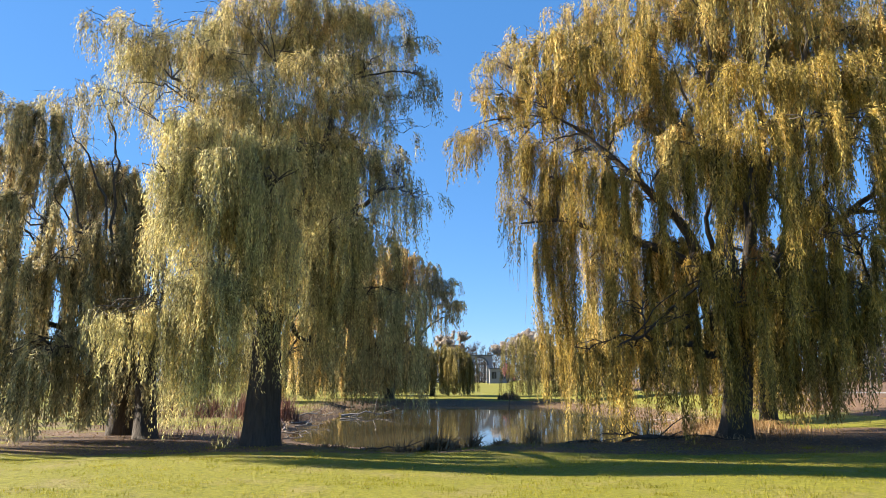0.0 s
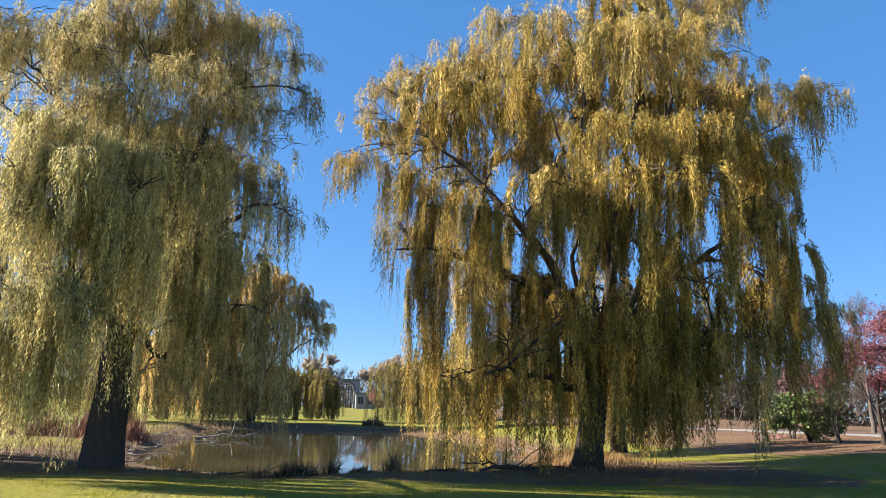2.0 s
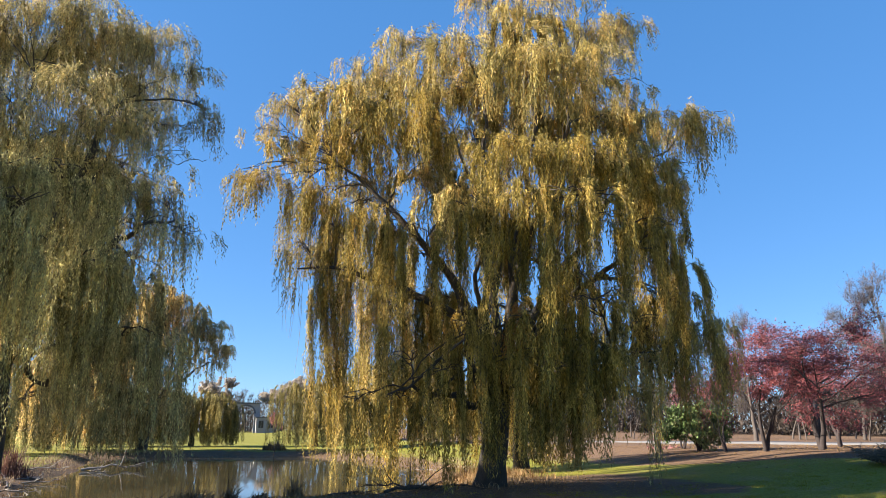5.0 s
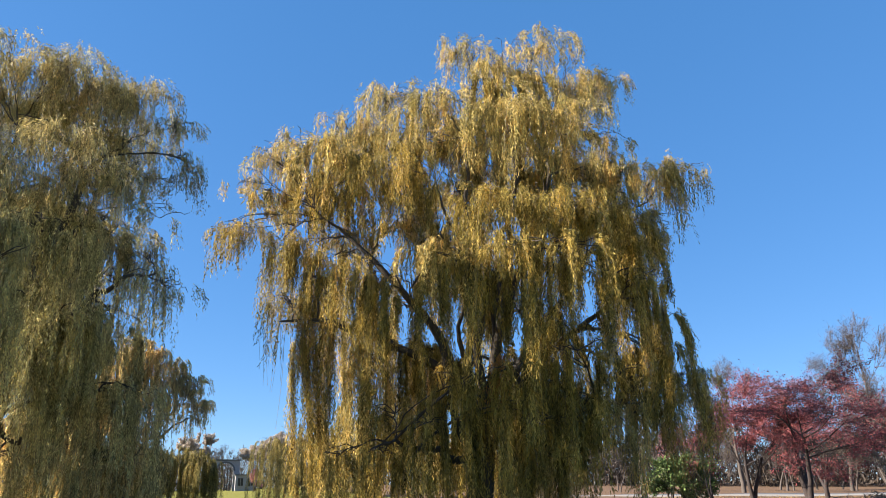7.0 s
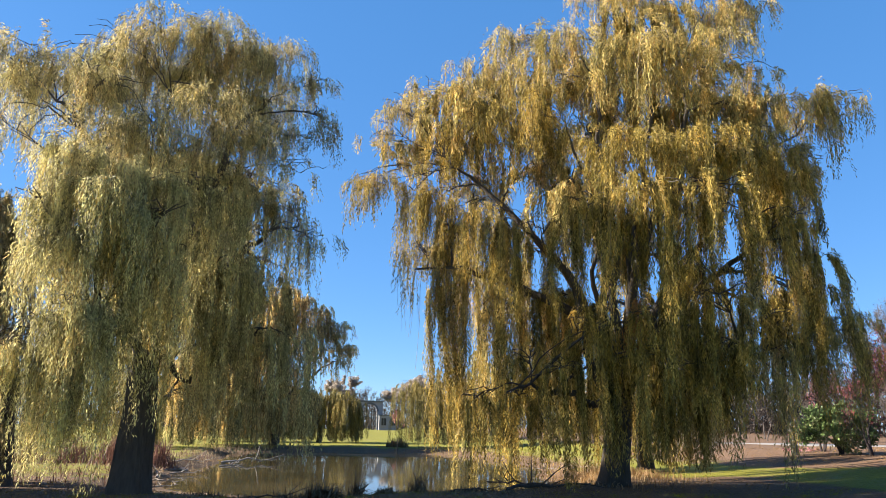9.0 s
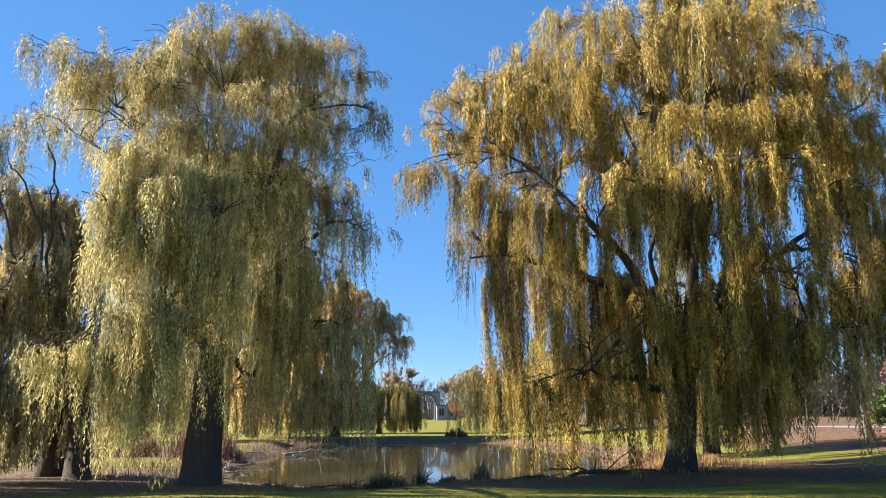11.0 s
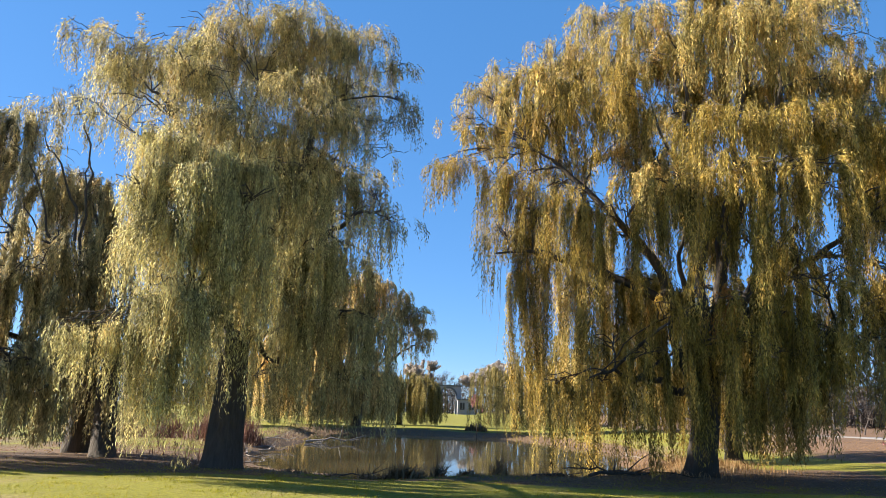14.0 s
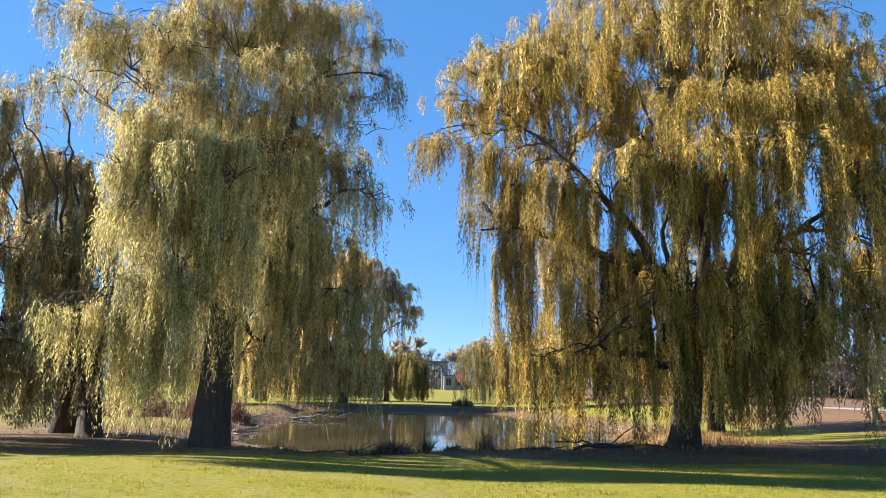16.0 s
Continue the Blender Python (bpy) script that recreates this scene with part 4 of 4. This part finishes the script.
FARWOOD = "autumn trees on the skyline"
tan = broadleaf("tan_tree", "rounded tan autumn tree on the skyline", "tree", (1.0, 190.0), 13.0, 7.0, LEAF_TAN, 11000, 0.5, 0.3, 43, TWIG_GREY, FARWOOD, girth=0.3, clear=0.2, depth=4, flat=0.5, slim=True)
for x, y, s, r in ((18.0, 186, 1.0, 50), (24, 195, 1.0, 110), (33, 185, 0.95, 10), (-9, 195, 0.95, 200), (-20, 190, 0.9, 300), (-33, 180, 0.9, 30), (-46, 170, 0.85, 80), (-60, 165, 0.9, 140), (-74, 160, 0.9, 220),
                   (44, 180, 0.9, 70)):
    c = copy_thing(tan, pose(x, y, ground_at(x, y), 0, 0, r))
    c.scale = (s, s, s)
r = np.random.default_rng(46)
n = 100000
az, far = np.radians(r.uniform(-75, 80, n)), r.uniform(205, 245, n)
crest = 7.5 + 2.2 * np.sin(az * 31) + 1.6 * np.sin(az * 73 + 1) + 1.2 * np.sin(az * 170 + 2)
far = np.where(az > 0.5, far * 0.62, far)
crest = np.where(az > 0.38, crest * 1.05, crest)
px, py = far * np.sin(az), far * np.cos(az)
pos = np.stack([px, py, land(px, py) + crest * r.uniform(0, 1, n) ** 1.35], 1)
V, F = leaf_quads(pos, r.normal(0, 1, (n, 3)) + (0, 0, 1.4), 1.5, 0.26, r, True)
tagged(new("distant_woods", mesh_from("distant_woods", V, F, WOOD_HAZE)), "hazy brown distant woods along the horizon", "woods", "", "stuff")
far_bare = copy_thing(bare, pose(10.5, 200, 0, 0, 0, 40))
far_bare.scale = (1.0, 1.0, 0.95)
tagged(far_bare, "", "", FARWOOD)
broadleaf("pink_tree", "small pink autumn tree beside the pale building", "tree", (13.4, 150.0), 4.3, 1.6, LEAF_PINK, 900, 0.4, 0.25, 44, TWIG_GREY, girth=0.12, stems=2)


def curtain(name, label, x0, x1, y0, y1, count, tall, wide, mat, seed, bend=0.35, category="plant", group=""):
    """Upright blades in a strip of ground."""
    r = np.random.default_rng(seed)
    if bend > 0.42:
        x, y = r.normal((x0 + x1) / 2, (x1 - x0) / 4, count), r.normal((y0 + y1) / 2, (y1 - y0) / 3, count)
    else:
        x, y = r.uniform(x0, x1, count), r.uniform(y0, y1, count)
    z = land(x, y)
    h = tall * r.uniform(0.3, 1.1, count) * (np.exp(-((x - (x0 + x1) / 2) / (0.6 * (x1 - x0))) ** 2))
    a = r.uniform(0, 2 * np.pi, count)
    b = bend * h * r.uniform(0.2, 1.4, count)
    side = np.stack([-np.sin(a), np.cos(a), 0 * a], 1) * (wide * r.uniform(0.6, 1.3, count))[:, None] * 0.5
    P0 = np.stack([x, y, z - 0.03], 1)
    out = np.stack([np.cos(a), np.sin(a), 0 * a], 1)
    P1 = P0 + out * (0.35 * b)[:, None] + np.stack([0 * h, 0 * h, 0.62 * h], 1)
    P2 = P0 + out * b[:, None] + np.stack([0 * h, 0 * h, h * 0.97], 1)
    V = np.stack([P0 - side, P0 + side, P1 + side * 0.8, P1 - side * 0.8, P2 + side * 0.15, P2 - side * 0.15], 1).reshape(-1, 3)
    k = np.arange(count)[:, None] * 6
    F = np.concatenate([k + [0, 1, 2, 3], k + [3, 2, 4, 5]], 0)
    return tagged(new(name, mesh_from(name, V, F, mat)), label, category, group, "stuff")


# reeds and sedge along the near bank, dry grass on the other banks
def reed_clump(label, at, wide, stems, blades, tall, seed):
    """Withered reeds: upright stems, many blades that arch over and fall, and a tangle at the foot."""
    r = np.random.default_rng(seed)
    V, F, base = [], [], 0
    count = stems + blades
    for k in range(count):
        up = k < stems
        x, y = at[0] + r.normal(0, wide * 0.42), at[1] + r.normal(0, 0.22)
        a = r.uniform(0, 2 * np.pi)
        out = np.array([math.cos(a), 0.6 * math.sin(a), 0.0])
        out[0] += 0.35
        side = np.array([-math.sin(a), math.cos(a), 0.0])
        edge = math.exp(-((x - at[0]) / (0.75 * wide)) ** 2)
        h = tall * edge * (r.uniform(0.65, 1.1) if up else r.uniform(0.25, 0.85))
        bow = h * (r.uniform(0.05, 0.22) if up else r.uniform(0.35, 1.1))
        fall = 0.0 if up else r.uniform(0.1, 0.75)
        q = np.linspace(0, 1, 7)
        P = np.array([x, y, ground_at(x, y) - 0.03]) + out * (bow * q ** 1.8)[:, None]
        P[:, 2] += h * (q - fall * q ** 3.2)
        P += np.cumsum(r.normal(0, 0.008, P.shape), axis=0)
        wd = (0.011 if up else 0.022) * r.uniform(0.7, 1.4) * np.linspace(1.0, 0.25, 7)
        V.append(np.stack([P - side * wd[:, None], P + side * wd[:, None]], 1).reshape(-1, 3))
        i = np.arange(6)[:, None] * 2 + base
        F.append(np.concatenate([i, i + 1, i + 3, i + 2], 1))
        base += 14
    return tagged(new("reed_clump", mesh_from("reed_clump", np.concatenate(V), np.concatenate(F), REED)), label, "reeds", "reed clumps on the bank", "stuff")


for k, (x, y, w, up, over, h) in enumerate(((-0.1, 20.5, 0.85, 60, 1100, 0.82), (0.85, 20.8, 0.34, 40, 120, 1.0), (1.55, 20.2, 0.5, 8, 320, 0.42), (2.5, 20.7, 0.38, 24, 70, 0.95), (-1.0, 20.4, 0.5, 10, 260, 0.45),
                                            (-1.9, 20.4, 0.6, 4, 60, 0.35), (4.1, 21.1, 0.9, 8, 130, 0.34), (-3.0, 20.6, 0.8, 4, 90, 0.28), (6.6, 22.1, 1.0, 10, 170, 0.32))):
    reed_clump("clump of dark withered reeds on the pond bank" if h < 0.8 else "thin tall stalks of withered reed on the pond bank", (x, y), w, up, over, h, 60 + k)
curtain("reed_clump", "dark shrubby reeds on the far bank", 5.2, 7.2, 68.0, 69.0, 300, 0.95, 0.06, REED, 80, 0.4, "reeds")
curtain("dry_grass", "pale straw grass on the pond bank", 8.2, 13.0, 24.5, 31.0, 2300, 0.38, 0.02, DEAD, 81, 0.5, "grass")
for k, (x, y, w) in enumerate(((-8.6, 33.0, 0.9), (-7.7, 37.0, 0.8), (-10.8, 34.5, 1.1), (-9.4, 38.0, 1.2), (-13.5, 36.0, 1.4))):
    curtain("red_brush", "clump of reddish-brown dry brush", x - w, x + w, y - 0.7, y + 0.7, 420, 1.25, 0.03, BRUSH, 85 + k, 0.44, "brush", "dry brush behind the willow")


def grass_sheet(label, x0, x1, y0, y1, count, tall, seed):
    """Single short blades over the near lawn."""
    r = np.random.default_rng(seed)
    y = y0 + (y1 - y0) * r.uniform(0, 1, count) ** 1.3
    x = r.uniform(x0, x1, count) * (0.4 + 0.6 * y / y1)
    z = land(x, y)
    h = tall * r.uniform(0.4, 1.2, count) * (0.7 + 0.6 * (np.sin(x * 1.7 + np.sin(y * 2.1)) * np.sin(y * 1.9) > 0.1))
    a = r.uniform(0, 2 * np.pi, count)
    side = np.stack([-np.sin(a), np.cos(a), 0 * a], 1) * 0.006
    P0 = np.stack([x, y, z - 0.01], 1)
    tip = P0 + np.stack([np.cos(a) * h * 0.6, np.sin(a) * h * 0.6, h], 1)
    V = np.stack([P0 - side, P0 + side, tip], 1).reshape(-1, 3)
    return tagged(new("lawn_grass", mesh_from("lawn_grass", V, np.arange(3 * count).reshape(-1, 3), GRASS)), label, "grass", "", "stuff")


grass_sheet("short mown yellow-green lawn grass", -17.0, 22.0, 7.5, 20.0, 135000, 0.034, 90)
r = np.random.default_rng(94)
tx, ty = r.uniform(-14, 20, 700), 7.8 + 11.0 * r.uniform(0, 1, 700) ** 1.2
which = r.integers(0, 700, 22000)
x, y = tx[which] + r.normal(0, 0.10, 22000), ty[which] + r.normal(0, 0.07, 22000)
h, a = r.uniform(0.03, 0.085, 22000), r.uniform(0, 2 * np.pi, 22000)
side = np.stack([-np.sin(a), np.cos(a), 0 * a], 1) * 0.005
P0 = np.stack([x, y, land(x, y) - 0.01], 1)
tip = P0 + np.stack([np.cos(a) * h * 0.7, np.sin(a) * h * 0.7, h], 1)
tagged(new("lawn_tufts", mesh_from("lawn_tufts", np.stack([P0 - side, P0 + side, tip], 1).reshape(-1, 3), np.arange(66000).reshape(-1, 3), GRASS)), "longer uneven tufts in the mown lawn", "grass", "", "stuff")


def litter_sheet(label, x0, x1, y0, y1, count, size, seed):
    r = np.random.default_rng(seed)
    x, y = r.uniform(x0, x1, count), r.uniform(y0, y1, count)
    keep = pond_field(x, y) > 1.03
    x, y = x[keep], y[keep]
    pos = np.stack([x, y, land(x, y) + r.uniform(0.01, 0.05, len(x))], 1)
    way = r.normal(0, 1, (len(x), 3)) * (1, 1, 0.25)
    V, F = leaf_quads(pos, way, size, size * 0.45, r)
    return tagged(new("fallen_leaves", mesh_from("fallen_leaves", V, F, FALLEN)), label, "leaves", "", "stuff")


litter_sheet("scattered yellow fallen leaves on the lawn", -12, 18, 8.0, 19.0, 1500, 0.032, 91)
litter_sheet("brown fallen leaves under the willows", -22, 14, 19.0, 30.0, 6500, 0.065, 92)
litter_sheet("brown fallen leaves under the crabapples", 18, 36, 20.0, 40.0, 5000, 0.065, 93)


# driftwood and fallen branches on the pond's edge
def fallen_branch(label, at, length, radius, turn, seed, mat=DRIFT):
    r = np.random.default_rng(seed)
    x, y = at
    base = np.array([x, y, max(ground_at(x, y), WATER) + radius * 0.6])
    ob = thing("fallen_branch", tuple(base), label, "branch", "driftwood on the bank")
    d = np.array([math.cos(radians(turn)), math.sin(radians(turn)), 0.05])
    P = wobble(np.array([d * length * k for k in np.linspace(0, 1, 9)]), 0.06 * length, r)
    P[:, 2] = np.abs(P[:, 2])
    V, F = tubes([(P, np.linspace(radius, radius * 0.3, 9))], 7)
    piece("stem", mesh_from("stem", V, F, mat, True), ob)
    for k in range(4):
        i = r.integers(2, 8)
        e = P[i] + d * length * 0.18 + r.normal(0, 0.16 * length, 3) * (1, 1, 0.6) + (0, 0, 0.12 * length)
        V, F = tubes([(wobble(curve3(P[i], 0.5 * (P[i] + e), e, 5), 0.03 * length, r), np.linspace(radius * 0.5, radius * 0.15, 5))], 5)
        piece("twig", mesh_from("twig", V, F, mat, True), ob)
    return ob


for k, (x, y, ln, rad, turn) in enumerate(((-5.2, 43.0, 2.2, 0.06, 80), (-5.6, 41.5, 1.8, 0.05, 20), (-6.4, 37.0, 3.2, 0.07, 160), (-6.6, 34.0, 2.0, 0.05, 30), (-6.5, 31.0, 2.4, 0.06, 100), (-6.2, 28.0, 1.8, 0.05, 10),
                                           (-7.2, 36.0, 2.0, 0.04, 60), (-6.9, 32.5, 1.6, 0.04, 120), (-6.0, 45.0, 4.5, 0.10, 15), (-5.6, 26.0, 1.4, 0.04, 40), (-7.6, 39.5, 2.6, 0.05, 0),
                                           (10.6, 30.0, 1.6, 0.04, 70), (10.9, 33.0, 2.2, 0.05, 20), (11.2, 36.0, 2.0, 0.05, 140), (10.2, 27.5, 1.5, 0.035, 10), (11.4, 31.5, 1.8, 0.04, 100))):
    fallen_branch("pale bleached fallen branch lying on the muddy bank", (x, y), ln * 0.7, rad * 0.75, turn, 100 + k)
for k, (x, y, ln, rad, turn) in enumerate(((5.0, 20.8, 2.6, 0.05, 8), (6.4, 21.2, 1.8, 0.04, 170), (3.4, 20.6, 1.6, 0.03, 20), (-2.2, 20.6, 1.5, 0.03, 5))):
    fallen_branch("dark fallen branch on the near pond bank", (x, y), ln, rad, turn, 130 + k, BARK)
stake = thing("stake", (5.2, 57.5, WATER - 0.4), "thin dark stake standing in the pond", "stake")
V, F = tubes([(np.array([(0, 0, 0), (0.02, 0, 0.8), (0.03, 0, 1.7)]), [0.04, 0.035, 0.03])], 8)
piece("post", mesh_from("post", V, F, BARK, True), stake)


# ------------------------------------------------------------ road and building
def box(bm, x0, x1, y0, y1, z0, z1):
    m = Matrix.Translation(((x0 + x1) / 2, (y0 + y1) / 2, (z0 + z1) / 2)) @ Matrix.Diagonal((x1 - x0, y1 - y0, z1 - z0, 1))
    bmesh.ops.create_cube(bm, size=1.0, matrix=m)


def one_box(name, mat, parent, dims, label="", bevel=0.0):
    bm = bmesh.new()
    box(bm, *dims)
    if bevel:
        bmesh.ops.bevel(bm, geom=bm.edges[:], offset=bevel, segments=1, affect="EDGES")
    return part(name, bm, mat, parent, label)


mid, along, across = np.array([37.5, 38.5]), np.array([0.72, -0.69]), np.array([0.69, 0.72])
ss = np.linspace(-24, 90, 61)
rows = [mid + along * s + across * w for s in ss for w in (0.0, 9.0)]
V = np.array([(p[0], p[1], ground_at(*p) + h) for h in (0.05, -0.1) for p in rows])
F = []
m2 = len(rows)
for k in range(60):
    i = 2 * k
    F += [(i, i + 1, i + 3, i + 2), (i, i + 2, i + 2 + m2, i + m2), (i + 1, i + 1 + m2, i + 3 + m2, i + 3)]
tagged(new("road", mesh_from("road", V, F, ROAD)), "pale sunlit asphalt road beyond the lawn", "road", "", "structure")

# the pale building with a tall arch, seen over the far lawn
house = thing("park_building", (8.45, 164.0, ground_at(8.45, 164.0)), "pale stone park building with a tall arched opening", "building")
house.scale = (1.0, 1.0, 0.93)
N, RAD, SPRING = 16, 1.65, 4.3
bm = bmesh.new()
arc = [(-RAD, 0.0)] + [(-RAD * math.cos(math.pi * k / N), SPRING + RAD * math.sin(math.pi * k / N)) for k in range(N + 1)] + [(RAD, 0.0)]
outer = [(-2.9, 0.0), (-2.9, 6.5), (2.9, 6.5), (2.9, 0.0)]
for y in (0.0, 1.2):
    inner_v = [bm.verts.new((x, y, z)) for x, z in arc]
    outer_v = [bm.verts.new((x, y, z)) for x, z in outer]
    half = (N + 3) // 2 + 1
    loop = [outer_v[1]] + [outer_v[0]] + inner_v[:half] + [bm.verts.new((0, y, 6.5))]
    bm.faces.new(loop)
    loop = [outer_v[2], loop[-1]] + inner_v[half - 1:] + [outer_v[3]]
    bm.faces.new(loop)
bm.verts.ensure_lookup_table()
nv = len(bm.verts) // 2
for k in range(len(arc) - 1):
    bm.faces.new([bm.verts[k], bm.verts[k + 1], bm.verts[nv + k + 1], bm.verts[nv + k]])
for a0, b0 in ((len(arc), len(arc) + 1), (len(arc) + 1, len(arc) + 2), (len(arc) + 2, len(arc) + 3)):
    bm.faces.new([bm.verts[a0], bm.verts[b0], bm.verts[nv + b0], bm.verts[nv + a0]])
bmesh.ops.recalc_face_normals(bm, faces=bm.faces[:])
part("wall", bm, STONE, house)
one_box("cornice", DARK_STONE, house, (-3.15, 3.15, -0.25, 1.4, 6.45, 6.75), "dark projecting cornice")
bm = bmesh.new()
ring = []
for y in (-0.12, 0.02):
    for rr in (RAD - 0.02, RAD + 0.36):
        ring.append([bm.verts.new((-rr * math.cos(math.pi * k / N), y, SPRING + rr * math.sin(math.pi * k / N))) for k in range(N + 1)])
for k in range(N):
    for p, q in ((0, 1), (1, 3), (3, 2), (2, 0)):
        bm.faces.new([ring[p][k], ring[p][k + 1], ring[q][k + 1], ring[q][k]])
part("arch_surround", bm, DARK_STONE, house, "dark arch ring")
for x in (-1.1, -0.55, 0.0, 0.55, 1.1):
    one_box("mullion", IRON, house, (x - 0.06, x + 0.06, 0.5, 0.6, 0.0, 5.6 if abs(x) < 0.8 else 5.2))
for z in (1.2, 2.6, 2.9, 4.3):
    one_box("transom", IRON, house, (-1.64, 1.64, 0.49, 0.61, z - 0.06, z + 0.06))
wing = one_box("wing", STONE, house, (2.0, 6.2, -3.0, -0.3, 0.0, 3.3), "low side wing")
one_box("wing_roof", DARK_STONE, house, (1.8, 6.4, -3.2, -0.1, 3.28, 3.5))
for x in (3.0, 5.0):
    w = one_box("window", IRON, house, (x - 0.5, x + 0.5, -3.04, -2.9, 1.1, 2.7), "dark window")
    one_box("frame", STONE, w, (x - 0.04, x + 0.04, -3.07, -2.95, 1.1, 2.7))
    one_box("sill", STONE, w, (x - 0.6, x + 0.6, -3.12, -2.95, 1.0, 1.1))
one_box("wall", STONE, house, (-8.5, -2.9, 0.1, 1.0, 0.0, 3.3))

curtain("dry_grass", "short brown grass along the far bank", -3.5, 15.0, 66.5, 71.0, 1800, 0.12, 0.035, DEAD, 83, 0.4, "grass")
curtain("dry_grass", "short dry grass along the near bank", -9.0, 9.5, 18.2, 20.6, 3500, 0.11, 0.012, REED, 84, 0.4, "grass")


def bank_fringe(label, lo, hi, count, tall, wide, mat, seed, keep):
    """Low withered blades scattered round the pond's rim."""
    r = np.random.default_rng(seed)
    x, y = r.uniform(-11, 15.5, count * 6), r.uniform(21, 72, count * 6)
    q = pond_field(x, y)
    ok = (q > lo) & (q < hi) & keep(x, y)
    x, y = x[ok][:count], y[ok][:count]
    n = len(x)
    h, a = tall * r.uniform(0.3, 1.2, n), r.uniform(0, 2 * np.pi, n)
    side = np.stack([-np.sin(a), np.cos(a), 0 * a], 1) * wide * 0.5
    P0 = np.stack([x, y, land(x, y) - 0.02], 1)
    P1 = P0 + np.stack([np.cos(a) * h * 0.25, np.sin(a) * h * 0.25, 0.65 * h], 1)
    P2 = P0 + np.stack([np.cos(a) * h * 0.8, np.sin(a) * h * 0.8, 0.85 * h], 1)
    V = np.stack([P0 - side, P0 + side, P1 + side * 0.8, P1 - side * 0.8, P2 + side * 0.2, P2 - side * 0.2], 1).reshape(-1, 3)
    k = np.arange(n)[:, None] * 6
    return tagged(new("bank_grass", mesh_from("bank_grass", V, np.concatenate([k + [0, 1, 2, 3], k + [3, 2, 4, 5]], 0), mat)), label, "grass", "", "stuff")


bank_fringe("withered brown grass on the muddy pond rim", 1.0, 1.22, 4200, 0.13, 0.022, DEAD, 95, lambda x, y: (y > 27) | (x > 2))
bank_fringe("pale dry stalks and debris on the pond's side banks", 1.04, 1.28, 3800, 0.26, 0.02, STRAW, 96, lambda x, y: ((x < -4) & (y > 30)) | (x > 8))
bank_fringe("reddish dry stalks on the pond's side bank", 1.05, 1.4, 1800, 0.5, 0.018, BRUSH, 97, lambda x, y: (x < -5) & (y < 48))
bank_fringe("dark tangled dead grass on the near bank", 1.02, 1.34, 5000, 0.20, 0.014, REED, 98, lambda x, y: (y < 25.5) & (x > -3.0))
